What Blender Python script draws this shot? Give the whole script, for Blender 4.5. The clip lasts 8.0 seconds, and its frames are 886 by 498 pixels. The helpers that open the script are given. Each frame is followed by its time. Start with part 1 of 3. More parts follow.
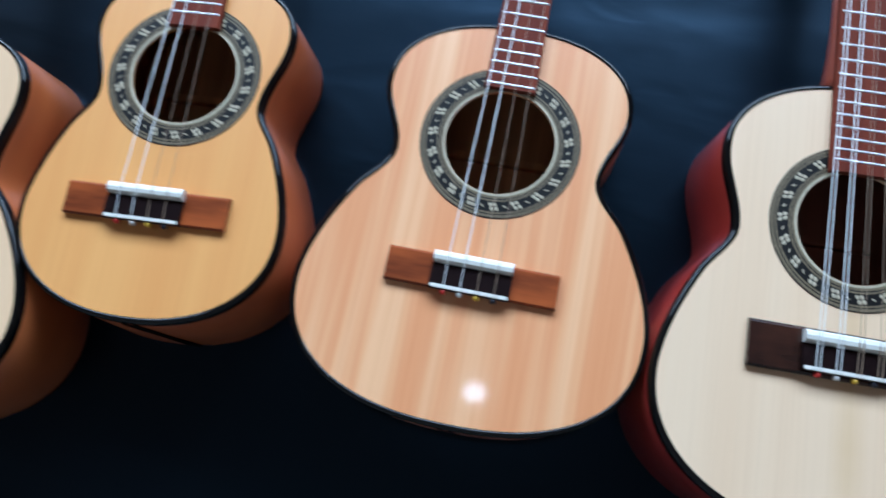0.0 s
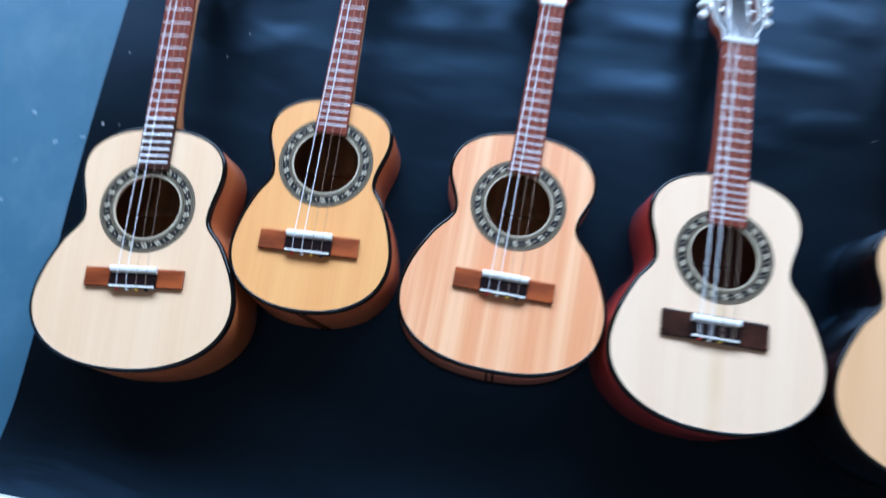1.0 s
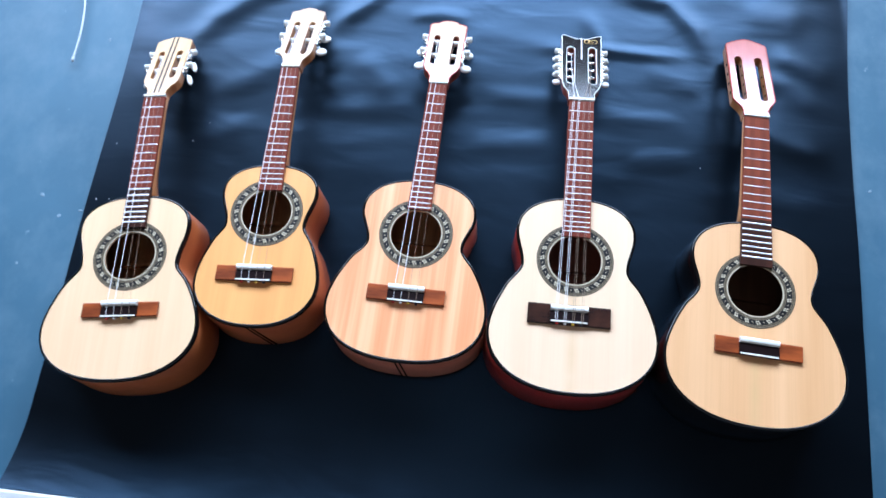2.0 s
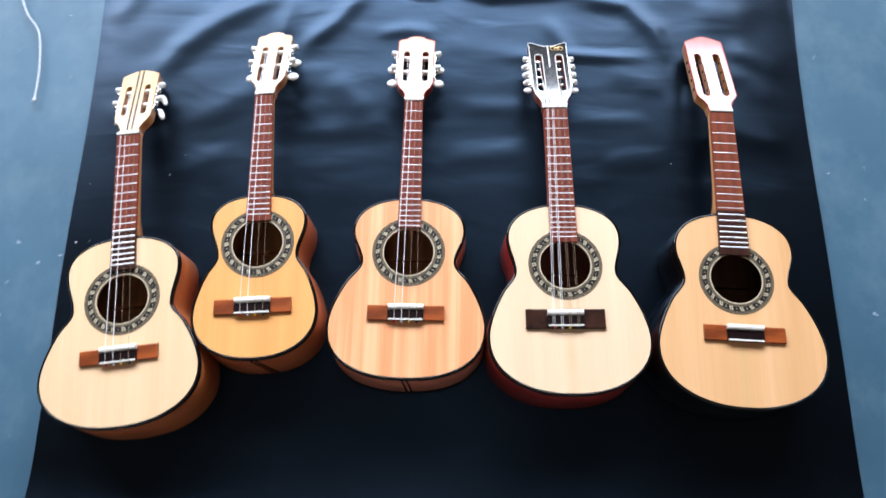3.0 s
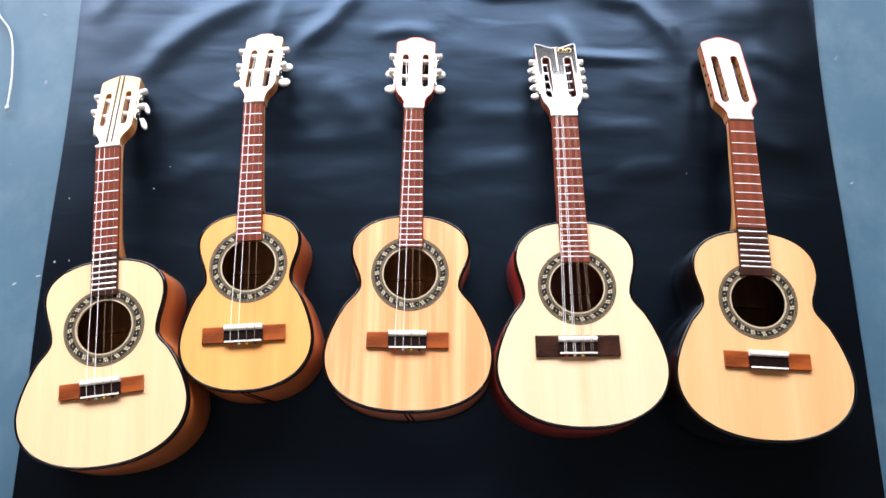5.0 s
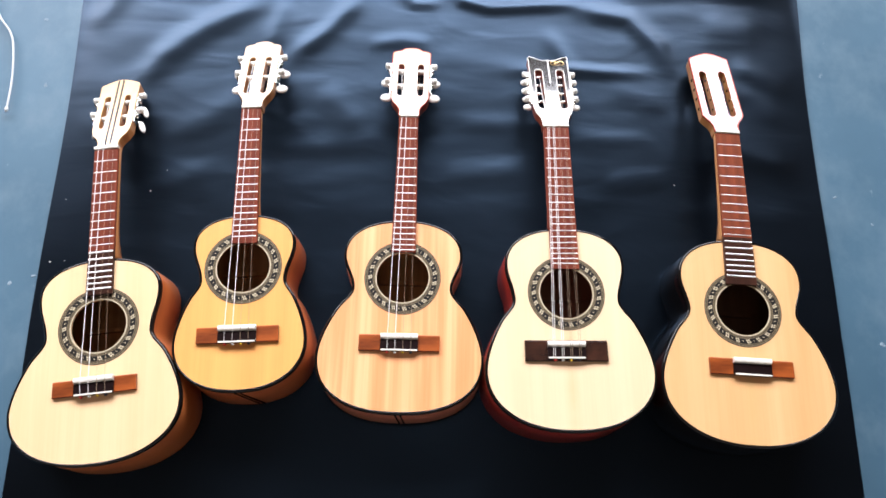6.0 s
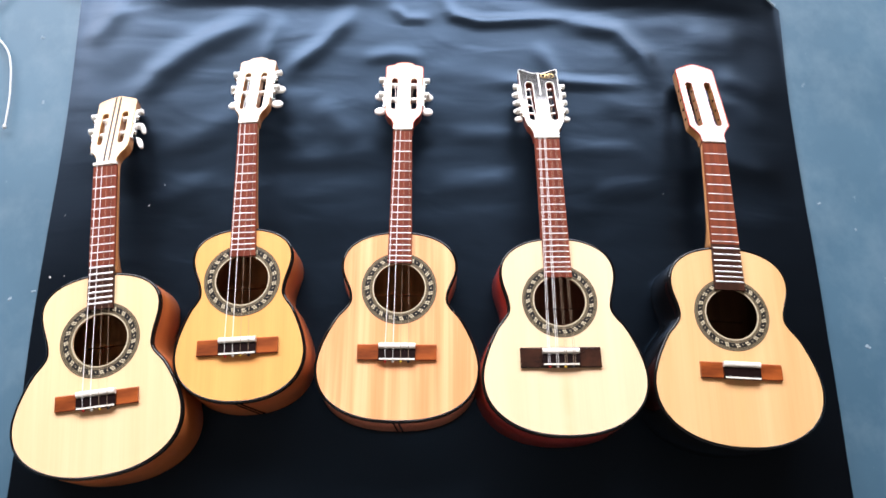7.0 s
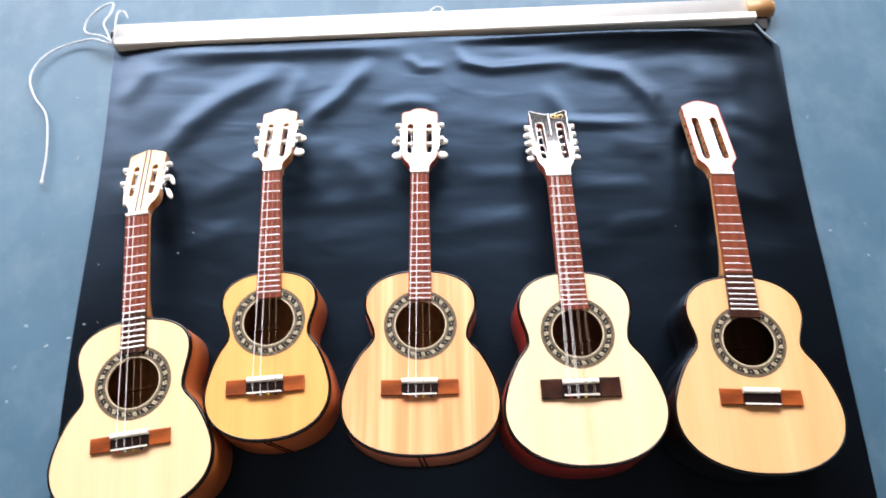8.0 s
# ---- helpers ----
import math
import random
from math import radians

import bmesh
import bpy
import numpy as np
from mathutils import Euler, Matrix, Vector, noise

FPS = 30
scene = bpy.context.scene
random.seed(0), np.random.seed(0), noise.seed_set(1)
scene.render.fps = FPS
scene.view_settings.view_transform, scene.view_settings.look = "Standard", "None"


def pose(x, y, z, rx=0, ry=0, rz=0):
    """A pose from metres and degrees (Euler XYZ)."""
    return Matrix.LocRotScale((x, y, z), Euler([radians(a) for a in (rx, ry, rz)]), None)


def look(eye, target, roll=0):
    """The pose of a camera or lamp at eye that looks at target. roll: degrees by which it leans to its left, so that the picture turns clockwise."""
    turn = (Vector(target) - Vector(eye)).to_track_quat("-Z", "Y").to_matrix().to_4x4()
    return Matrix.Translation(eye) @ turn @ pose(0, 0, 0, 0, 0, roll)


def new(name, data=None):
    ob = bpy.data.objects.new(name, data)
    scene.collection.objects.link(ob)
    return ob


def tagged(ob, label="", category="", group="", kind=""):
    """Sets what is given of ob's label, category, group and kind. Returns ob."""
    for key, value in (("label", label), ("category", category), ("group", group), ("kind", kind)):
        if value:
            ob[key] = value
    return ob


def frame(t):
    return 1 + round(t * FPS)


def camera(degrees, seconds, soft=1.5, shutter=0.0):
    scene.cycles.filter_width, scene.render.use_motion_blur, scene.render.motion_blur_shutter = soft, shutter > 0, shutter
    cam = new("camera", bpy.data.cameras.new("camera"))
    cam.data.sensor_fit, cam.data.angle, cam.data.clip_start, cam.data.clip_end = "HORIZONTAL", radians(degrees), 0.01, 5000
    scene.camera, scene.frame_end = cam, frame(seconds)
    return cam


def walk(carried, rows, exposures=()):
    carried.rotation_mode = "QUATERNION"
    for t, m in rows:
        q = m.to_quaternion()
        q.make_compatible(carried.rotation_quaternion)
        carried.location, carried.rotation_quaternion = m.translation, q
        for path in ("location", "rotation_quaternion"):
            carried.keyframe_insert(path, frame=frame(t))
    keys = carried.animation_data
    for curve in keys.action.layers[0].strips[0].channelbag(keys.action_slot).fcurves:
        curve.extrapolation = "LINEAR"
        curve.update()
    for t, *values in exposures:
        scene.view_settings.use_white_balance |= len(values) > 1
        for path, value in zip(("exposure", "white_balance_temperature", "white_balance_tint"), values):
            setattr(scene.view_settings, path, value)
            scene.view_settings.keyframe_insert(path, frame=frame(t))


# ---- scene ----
cam = camera(64.0, 8.0, soft=1.6, shutter=0.5)
PATH = [
    (0, (0.075, -0.545, 1.434), (-0.102, 1.408, 1.830), 11.1),
    (0.3, (0.034, -0.581, 1.424), (-0.138, 1.366, 1.850), 10.8),
    (0.5, (0.012, -0.638, 1.410), (-0.129, 1.306, 1.859), 10.3),
    (0.7, (-0.002, -0.731, 1.410), (-0.118, 1.240, 1.730), 9.9),
    (0.8, (0.004, -0.775, 1.404), (-0.099, 1.196, 1.724), 10.8),
    (1, (0.024, -0.872, 1.364), (-0.083, 1.076, 1.803), 10.5),
    (1.2, (0.062, -0.953, 1.347), (-0.033, 0.981, 1.849), 9.9),
    (1.5, (0.144, -1.012, 1.308), (0.086, 0.873, 1.975), 8.4),
    (1.7, (0.183, -1.037, 1.259), (0.060, 0.848, 1.915), 8.3),
    (2.8, (0.144, -1.106, 1.223), (0.086, 0.752, 1.961), 2.2),
    (3, (0.114, -1.104, 1.261), (0.106, 0.787, 1.913), 0.4),
    (3.5, (0.098, -1.084, 1.312), (0.166, 0.816, 1.932), 0.4),
    (4, (0.095, -1.060, 1.329), (0.127, 0.850, 1.922), 0.6),
    (4.5, (0.092, -1.050, 1.351), (0.118, 0.862, 1.937), 0.4),
    (5, (0.099, -1.060, 1.341), (0.110, 0.850, 1.935), -0.1),
    (6.5, (0.093, -1.080, 1.319), (0.144, 0.812, 1.967), 0.6),
    (7, (0.089, -1.094, 1.319), (0.152, 0.795, 1.974), -0.5),
    (7.5, (0.087, -1.110, 1.295), (0.163, 0.759, 2.003), -2.2),
    (8, (0.088, -1.120, 1.294), (0.101, 0.723, 2.072), -1.7),
]
# stops, kelvin and tint of the film camera, which settles after its quick start
LIGHTING = [(0.0, -0.72, 4580, 2), (0.5, -0.53, 4400, 4), (0.9, -0.41, 4430, 5.5), (1.7, -0.12, 4600, 8.5), (3.0, -0.20, 5560, 12), (4.0, 0.0, 6060, 15.5), (6.5, 0.02, 6180, 16), (8.0, 0.12, 6260, 16)]
walk(cam, [(t, look(eye, target, roll)) for t, eye, target, roll in PATH], LIGHTING)

# ---------------------------------------------------------------- light
# Daylight falls through a long skylight in the ceiling; the sky stands over the house.
world = bpy.data.worlds.new("sky")
scene.world = world
world.use_nodes = True
wn = world.node_tree.nodes
sky = wn.new("ShaderNodeTexSky")
sky.sky_type = "NISHITA"
sky.sun_disc = False
sky.sun_elevation, sky.sun_rotation = radians(40), radians(0)
wn["Background"].inputs["Strength"].default_value = 0.12
world.node_tree.links.new(sky.outputs["Color"], wn["Background"].inputs["Color"])
CEIL = 4.2
SKY_X, SKY_Y = (-3.3, 1.95), (-2.90, -1.22)
light_data = bpy.data.lights.new("skylight_daylight", "AREA")
light_data.shape, light_data.size, light_data.size_y = "RECTANGLE", SKY_X[1] - SKY_X[0], SKY_Y[1] - SKY_Y[0]
light_data.energy, light_data.color = 550.0, (1.0, 0.985, 0.97)
skylight = new("skylight_daylight", light_data)
skylight.matrix_world = pose((SKY_X[0] + SKY_X[1]) / 2, (SKY_Y[0] + SKY_Y[1]) / 2, CEIL + 0.05)


# ---------------------------------------------------------------- materials
def material(name, rough=0.5, metal=0.0, coat=0.0, coat_rough=0.1, spec=0.5):
    m = bpy.data.materials.new(name)
    m.use_nodes = True
    b = m.node_tree.nodes["Principled BSDF"]
    b.inputs["Roughness"].default_value, b.inputs["Metallic"].default_value = rough, metal
    b.inputs["Coat Weight"].default_value, b.inputs["Coat Roughness"].default_value = coat, coat_rough
    b.inputs["Specular IOR Level"].default_value = spec
    return m, m.node_tree.nodes, m.node_tree.links, b


def coords(n, l, scale, shift=(0, 0, 0)):
    tc, mp = n.new("ShaderNodeTexCoord"), n.new("ShaderNodeMapping")
    mp.inputs["Scale"].default_value, mp.inputs["Location"].default_value = scale, shift
    l.new(tc.outputs["Object"], mp.inputs["Vector"])
    return mp.outputs["Vector"]


def noise_tex(n, l, vec, scale=1.0, detail=4.0, rough=0.55, distort=0.0):
    t = n.new("ShaderNodeTexNoise")
    t.inputs["Scale"].default_value, t.inputs["Detail"].default_value = scale, detail
    t.inputs["Roughness"].default_value, t.inputs["Distortion"].default_value = rough, distort
    l.new(vec, t.inputs["Vector"])
    return t.outputs["Fac"]


def ramp(n, l, fac, *stops):
    r = n.new("ShaderNodeValToRGB")
    e = r.color_ramp.elements
    while len(e) < len(stops):
        e.new(0.5)
    for el, (p, c) in zip(e, stops):
        el.position, el.color = p, (*c, 1)
    l.new(fac, r.inputs["Fac"])
    return r.outputs["Color"]


def mix(n, l, fac, a, b, kind="MIX"):
    m = n.new("ShaderNodeMix")
    m.data_type, m.blend_type = "RGBA", kind
    if isinstance(fac, float):
        m.inputs["Factor"].default_value = fac
    else:
        l.new(fac, m.inputs["Factor"])
    for sock, v in ((m.inputs["A"], a), (m.inputs["B"], b)):
        if isinstance(v, tuple):
            sock.default_value = (*v, 1)
        else:
            l.new(v, sock)
    return m.outputs["Result"]


def bump(n, l, b, fac, strength, dist=0.001):
    k = n.new("ShaderNodeBump")
    k.inputs["Strength"].default_value, k.inputs["Distance"].default_value = strength, dist
    l.new(fac, k.inputs["Height"])
    l.new(k.outputs["Normal"], b.inputs["Normal"])


def wood(name, light, dark, fine=420.0, broad=22.0, band=0.35, rough=0.38, coat=0.7, coat_rough=0.06, along=3.0, shift=(0, 0, 0), seam=None, spec=0.5, across=False, mid=0.5):
    """Lacquered wood with the grain along y: fine lines over broad bands."""
    m, n, l, b = material(name, rough, 0, coat, coat_rough, spec)
    lines = noise_tex(n, l, coords(n, l, (along * 2, fine, fine * 0.4) if across else (fine, along * 2, fine * 0.4), shift), 1, 3, 0.6)
    bands = noise_tex(n, l, coords(n, l, (along * 3, broad, broad) if across else (broad, along * 0.35, broad), shift), 1, 3, 0.6)
    base = ramp(n, l, bands, (mid - band * 0.5, dark), (mid + band * 0.5, light))
    fine_c = ramp(n, l, lines, (0.3, tuple(0.78 * v for v in dark)), (0.62, light))
    col = mix(n, l, 0.14, base, fine_c)
    if seam:
        s = noise_tex(n, l, coords(n, l, (1, 9, 1), shift), 3, 2)
        tc, sep = n.new("ShaderNodeTexCoord"), n.new("ShaderNodeSeparateXYZ")
        l.new(tc.outputs["Object"], sep.inputs["Vector"])
        ab, mr = n.new("ShaderNodeMath"), n.new("ShaderNodeMapRange")
        ab.operation = "ABSOLUTE"
        l.new(sep.outputs["X"], ab.inputs[0])
        l.new(ab.outputs[0], mr.inputs["Value"])
        mr.inputs["From Min"].default_value, mr.inputs["From Max"].default_value = 0.012, 0.001
        mr.inputs["To Max"].default_value = 0.85
        mu = n.new("ShaderNodeMath")
        mu.operation = "MULTIPLY"
        l.new(mr.outputs["Result"], mu.inputs[0])
        l.new(s, mu.inputs[1])
        col = mix(n, l, mu.outputs[0], col, seam)
    l.new(col, b.inputs["Base Color"])
    bump(n, l, b, lines, 0.05, 0.0004)
    return m


def plain(name, color, rough=0.4, metal=0.0, coat=0.0, vary=0.15, scale=180.0, coat_rough=0.1, spec=0.5):
    m, n, l, b = material(name, rough, metal, coat, coat_rough, spec)
    f = noise_tex(n, l, coords(n, l, (scale, scale, scale)), 1, 4)
    l.new(ramp(n, l, f, (0.3, tuple(v * (1 - vary) for v in color)), (0.7, tuple(min(1, v * (1 + vary)) for v in color))), b.inputs["Base Color"])
    bump(n, l, b, f, 0.04, 0.0005)
    return m


def wall_paint():
    m, n, l, b = material("blue_wall_paint", 0.55, 0, 0, 0.1, 0.4)
    big = noise_tex(n, l, coords(n, l, (2.2, 2.2, 2.2)), 1, 5, 0.6)
    mid = noise_tex(n, l, coords(n, l, (9, 9, 7), (3, 0, 1)), 1, 6, 0.65)
    chips = noise_tex(n, l, coords(n, l, (38, 38, 30), (7, 0, 2)), 1, 4, 0.6)
    base = ramp(n, l, big, (0.3, (0.040, 0.098, 0.150)), (0.7, (0.066, 0.142, 0.206)))
    worn = ramp(n, l, mid, (0.46, (0, 0, 0)), (0.70, (1, 1, 1)))
    base = mix(n, l, 0.42, base, mix(n, l, worn, base, (0.14, 0.215, 0.27)))
    spots = ramp(n, l, chips, (0.69, (0, 0, 0)), (0.78, (0.7, 0.7, 0.7)))
    l.new(mix(n, l, spots, base, (0.30, 0.38, 0.42)), b.inputs["Base Color"])
    bump(n, l, b, mid, 0.25, 0.003)
    return m


def cloth_black():
    m, n, l, b = material("black_sheet", 0.36, 0, 0, 0.1, 0.50)
    f = noise_tex(n, l, coords(n, l, (7, 7, 7)), 1, 5, 0.6)
    w = noise_tex(n, l, coords(n, l, (7, 7, 17), (2, 0, 5)), 1, 2.2, 0.5, 0.8)
    l.new(ramp(n, l, f, (0.3, (0.0005, 0.0006, 0.0009)), (0.7, (0.0011, 0.0013, 0.0019))), b.inputs["Base Color"])
    l.new(ramp(n, l, f, (0.3, (0.30,) * 3), (0.7, (0.36,) * 3)), b.inputs["Roughness"])
    # the blue sheen of reflected sky is put into the tint
    b.inputs["Specular Tint"].default_value = (0.345, 0.615, 1.0, 1)
    fine = noise_tex(n, l, coords(n, l, (14, 14, 75), (1, 0, 3)), 1, 4, 0.6, 0.6)
    both = n.new("ShaderNodeMath")
    both.operation = "MULTIPLY_ADD"
    both.inputs[1].default_value = 0.14
    l.new(fine, both.inputs[0])
    l.new(w, both.inputs[2])
    bump(n, l, b, both.outputs[0], 0.17, 0.0055)
    return m


M_WALL, M_CLOTH = wall_paint(), cloth_black()
M_GROUND = plain("grey_concrete", (0.14, 0.115, 0.092), 0.85, vary=0.25, scale=6)
# for unseen walls and ceiling; its warm dark tone tempers the sheet's reflections
M_UNSEEN = plain("unseen_brown_plaster", (0.100, 0.060, 0.034), 0.9, vary=0.2, scale=3)
M_TUBE = plain("white_enamel", (0.60, 0.60, 0.58), 0.42, coat=0.3, vary=0.04, scale=30)
M_TUBE_SIDE = plain("cream_plastic", (0.74, 0.76, 0.72), 0.45, vary=0.06, scale=30)
M_DOWEL = wood("pine_dowel", (0.55, 0.33, 0.15), (0.40, 0.21, 0.08), coat=0.1)
# pale colour of the wall chips, and of the highlight on the sheet's corner
M_CHIP_HEM = plain("pale_plaster_and_lit_hem", (0.22, 0.30, 0.36), 0.8, vary=0.3, scale=400)
M_CORD = plain("white_cotton_cord", (0.60, 0.64, 0.66), 0.8, vary=0.2, scale=700)
M_STEEL = plain("nickel_steel", (0.80, 0.79, 0.76), 0.22, 1.0, vary=0.05)
M_FRET = plain("fret_wire", (0.80, 0.79, 0.77), 0.45, 1.0, vary=0.03)
M_STRING = plain("white_wound_string", (0.82, 0.81, 0.78), 0.55, 0.0, vary=0.03)
M_STRING_PLAIN = plain("clear_brown_nylon_string", (0.30, 0.22, 0.15), 0.3, 0.0, coat=0.5, vary=0.05)
M_BONE = plain("white_bone", (0.80, 0.78, 0.70), 0.3, coat=0.3, vary=0.05)
M_WHITE = plain("white_button_plastic", (0.80, 0.79, 0.74), 0.25, coat=0.4, vary=0.06)
M_BLACK = plain("black_lacquer", (0.004, 0.004, 0.004), 0.09, coat=0.0, vary=0.2, spec=0.35)
M_SIDE_BLACK = plain("black_glossy_ribs", (0.004, 0.004, 0.0045), 0.14, coat=0.5, vary=0.2, spec=0.3, coat_rough=0.05)
M_HEAD_BLACK = plain("black_head_veneer", (0.006, 0.0055, 0.0055), 0.16, coat=1.0, vary=0.2, coat_rough=0.05)
M_ROSE_BASE = plain("rosette_dark_ring", (0.009, 0.008, 0.007), 0.45, coat=0.05, vary=0.4, spec=0.2, scale=1500)
M_ROSE_GREY = plain("rosette_olive_ring", (0.165, 0.130, 0.078), 0.45, coat=0.1, vary=0.4, spec=0.2, scale=1500)
M_ROSE_PALE = plain("rosette_pale_inlay", (0.52, 0.45, 0.31), 0.45, coat=0.1, vary=0.15, spec=0.2, scale=800)
M_FB = wood("rosewood_fingerboard", (0.225, 0.050, 0.022), (0.10, 0.020, 0.011), 300, 60, rough=0.62, coat=0.0, coat_rough=0.25, spec=0.12)
M_FB_BROWN = wood("brown_fingerboard", (0.235, 0.056, 0.022), (0.105, 0.024, 0.010), 300, 60, rough=0.62, coat=0.0, coat_rough=0.25, spec=0.12)
# the dark reflection on a fingerboard's lower end, put into the wood colour
M_FB_DARK = wood("fingerboard_dark_reflection", (0.060, 0.024, 0.015), (0.024, 0.011, 0.008), 300, 60, rough=0.3, coat=0.0, coat_rough=0.2, spec=0.12)
M_BRIDGE = wood("rosewood_bridge", (0.36, 0.084, 0.016), (0.115, 0.023, 0.005), 300, 55, 0.34, rough=0.34, coat=0.3, along=5.0, spec=0.3, across=True)
M_BRIDGE_DARK = wood("dark_bridge", (0.050, 0.019, 0.011), (0.012, 0.006, 0.005), 300, 25, rough=0.26, coat=0.5, along=8.0, across=True, spec=0.25)
M_BALL = {k: plain(k + "_bead", c, 0.4, vary=0.1) for k, c in (("red", (0.5, 0.03, 0.02)), ("yellow", (0.75, 0.5, 0.04)), ("black", (0.02, 0.02, 0.03)), ("white", (0.7, 0.7, 0.68)))}
M_BLOCK = plain("dark_tie_block", (0.010, 0.005, 0.005), 0.30, vary=0.2, spec=0.12)
M_MATT = plain("black_inlay", (0.01, 0.01, 0.01), 0.7, vary=0.2)
M_GOLD = plain("gold_inlay", (0.75, 0.52, 0.2), 0.3, 0.8, vary=0.1)


# ---------------------------------------------------------------- mesh helpers
def part(name, bm, mat, parent=None, label="", smooth=False, matrix=None):
    """Links a bmesh as one mesh object."""
    if matrix is not None:
        bm.transform(matrix)
    bmesh.ops.recalc_face_normals(bm, faces=bm.faces)
    me = bpy.data.meshes.new(name)
    bm.to_mesh(me)
    bm.free()
    for mt in mat if isinstance(mat, (list, tuple)) else [mat]:
        me.materials.append(mt)
    if smooth:
        me.polygons.foreach_set("use_smooth", [True] * len(me.polygons))
    ob = new(name, me)
    if parent:
        ob.parent = parent
    if label:
        tagged(ob, label)
    return ob


def thing(name, m, label, category, group=""):
    ob = new(name)
    ob.empty_display_size = 0.05
    ob.matrix_world = m
    return tagged(ob, label, category, group)


def box(bm, x0, x1, y0, y1, z0, z1, bevel=0.0):
    vs = [bm.verts.new((x, y, z)) for z in (z0, z1) for x, y in ((x0, y0), (x1, y0), (x1, y1), (x0, y1))]
    fs = [bm.faces.new([vs[i] for i in q]) for q in ((3, 2, 1, 0), (4, 5, 6, 7), (0, 1, 5, 4), (1, 2, 6, 5), (2, 3, 7, 6), (3, 0, 4, 7))]
    if bevel:
        bmesh.ops.bevel(bm, geom=list({e for f in fs for e in f.edges}), offset=bevel, segments=2, affect="EDGES")
    return bm


def rod(bm, a, b, r, seg=10, r2=None, caps=True):
    a, b = Vector(a), Vector(b)
    q = (b - a).to_track_quat("Z", "Y")
    rings = []
    for c, rr in ((a, r), (b, r if r2 is None else r2)):
        rings.append([bm.verts.new(c + q @ Vector((rr * math.cos(2 * math.pi * k / seg), rr * math.sin(2 * math.pi * k / seg), 0))) for k in range(seg)])
    for k in range(seg):
        bm.faces.new((rings[0][k], rings[0][(k + 1) % seg], rings[1][(k + 1) % seg], rings[1][k]))
    if caps:
        bm.faces.new(rings[0][::-1])
        bm.faces.new(rings[1])
    return bm


def ball(bm, c, sx, sy, sz, turn=None, u=12, v=8):
    m = Matrix.Translation(c) @ (turn or Matrix.Identity(4)) @ Matrix.Diagonal((sx, sy, sz, 1))
    bmesh.ops.create_uvsphere(bm, u_segments=u, v_segments=v, radius=1, matrix=m)
    return bm


def loft(bm, rings, closed=True, caps=True):
    """Skins rings of points of equal count."""
    vr = [[bm.verts.new(p) for p in r] for r in rings]
    n = len(vr[0])
    for a, b in zip(vr, vr[1:]):
        for k in range(n if closed else n - 1):
            bm.faces.new((a[k], a[(k + 1) % n], b[(k + 1) % n], b[k]))
    if caps:
        bm.faces.new(vr[0][::-1])
        bm.faces.new(vr[-1])
    return bm


def plate(loops, z0, z1, edge=0.0):
    """A plate between two heights with an outer loop and any holes; edge: width of the rounded rim of the outer loop."""
    bm = bmesh.new()
    for z in (z0, z1):
        es = []
        for i, lp in enumerate(loops):
            pts = lp
            if edge and z == z1 and i == 0:
                pts = inset(lp, edge)
            vs = [bm.verts.new((x, y, z)) for x, y in pts]
            es += [bm.edges.new((vs[k], vs[(k + 1) % len(vs)])) for k in range(len(vs))]
        bmesh.ops.triangle_fill(bm, use_beauty=True, use_dissolve=False, edges=es)
    for i, lp in enumerate(loops):
        rows = [[(x, y, z0) for x, y in lp]]
        if edge and i == 0:
            rows.append([(x, y, z1 - edge) for x, y in lp])
            rows.append([(x, y, z1 - edge * 0.3) for x, y in inset(lp, edge * 0.3)])
            rows.append([(x, y, z1) for x, y in inset(lp, edge)])
        else:
            rows.append([(x, y, z1) for x, y in lp])
        loft(bm, rows, True, False)
    bmesh.ops.remove_doubles(bm, verts=bm.verts, dist=1e-6)
    return bm


def inset(lp, d):
    """A closed loop of points, counterclockwise, moved inwards by d."""
    out, n = [], len(lp)
    for k in range(n):
        (x0, y0), (x1, y1) = lp[k - 1], lp[(k + 1) % n]
        tx, ty = x1 - x0, y1 - y0
        s = math.hypot(tx, ty) or 1
        out.append((lp[k][0] - ty / s * d, lp[k][1] + tx / s * d))
    return out


def circle(cx, cy, r, n=64):
    return [(cx + r * math.cos(2 * math.pi * k / n), cy + r * math.sin(2 * math.pi * k / n)) for k in range(n)]


def slot_loop(cx, y0, y1, w, n=8):
    r = w / 2
    top = [(cx + r * math.cos(math.pi * k / n), y1 - r + r * math.sin(math.pi * k / n)) for k in range(n + 1)]
    low = [(cx + r * math.cos(math.pi + math.pi * k / n), y0 + r + r * math.sin(math.pi + math.pi * k / n)) for k in range(n + 1)]
    return top + low


def tube_path(bm, pts, r, seg=6, steps=6):
    """A round cord through points, smoothed."""
    P = [Vector(p) for p in pts]
    Q = []
    for i in range(len(P) - 1):
        a, b, c, d = P[max(i - 1, 0)], P[i], P[i + 1], P[min(i + 2, len(P) - 1)]
        for k in range(steps):
            t = k / steps
            Q.append(0.5 * ((2 * b) + (c - a) * t + (2 * a - 5 * b + 4 * c - d) * t * t + (3 * b - a - 3 * c + d) * t ** 3))
    Q.append(P[-1])
    rings = []
    for i, q in enumerate(Q):
        d = (Q[min(i + 1, len(Q) - 1)] - Q[max(i - 1, 0)]).normalized()
        side = d.cross(Vector((0, 1, 0.01))).normalized()
        up = side.cross(d)
        rings.append([q + r * (math.cos(2 * math.pi * k / seg) * side + math.sin(2 * math.pi * k / seg) * up) for k in range(seg)])
    return loft(bm, rings)


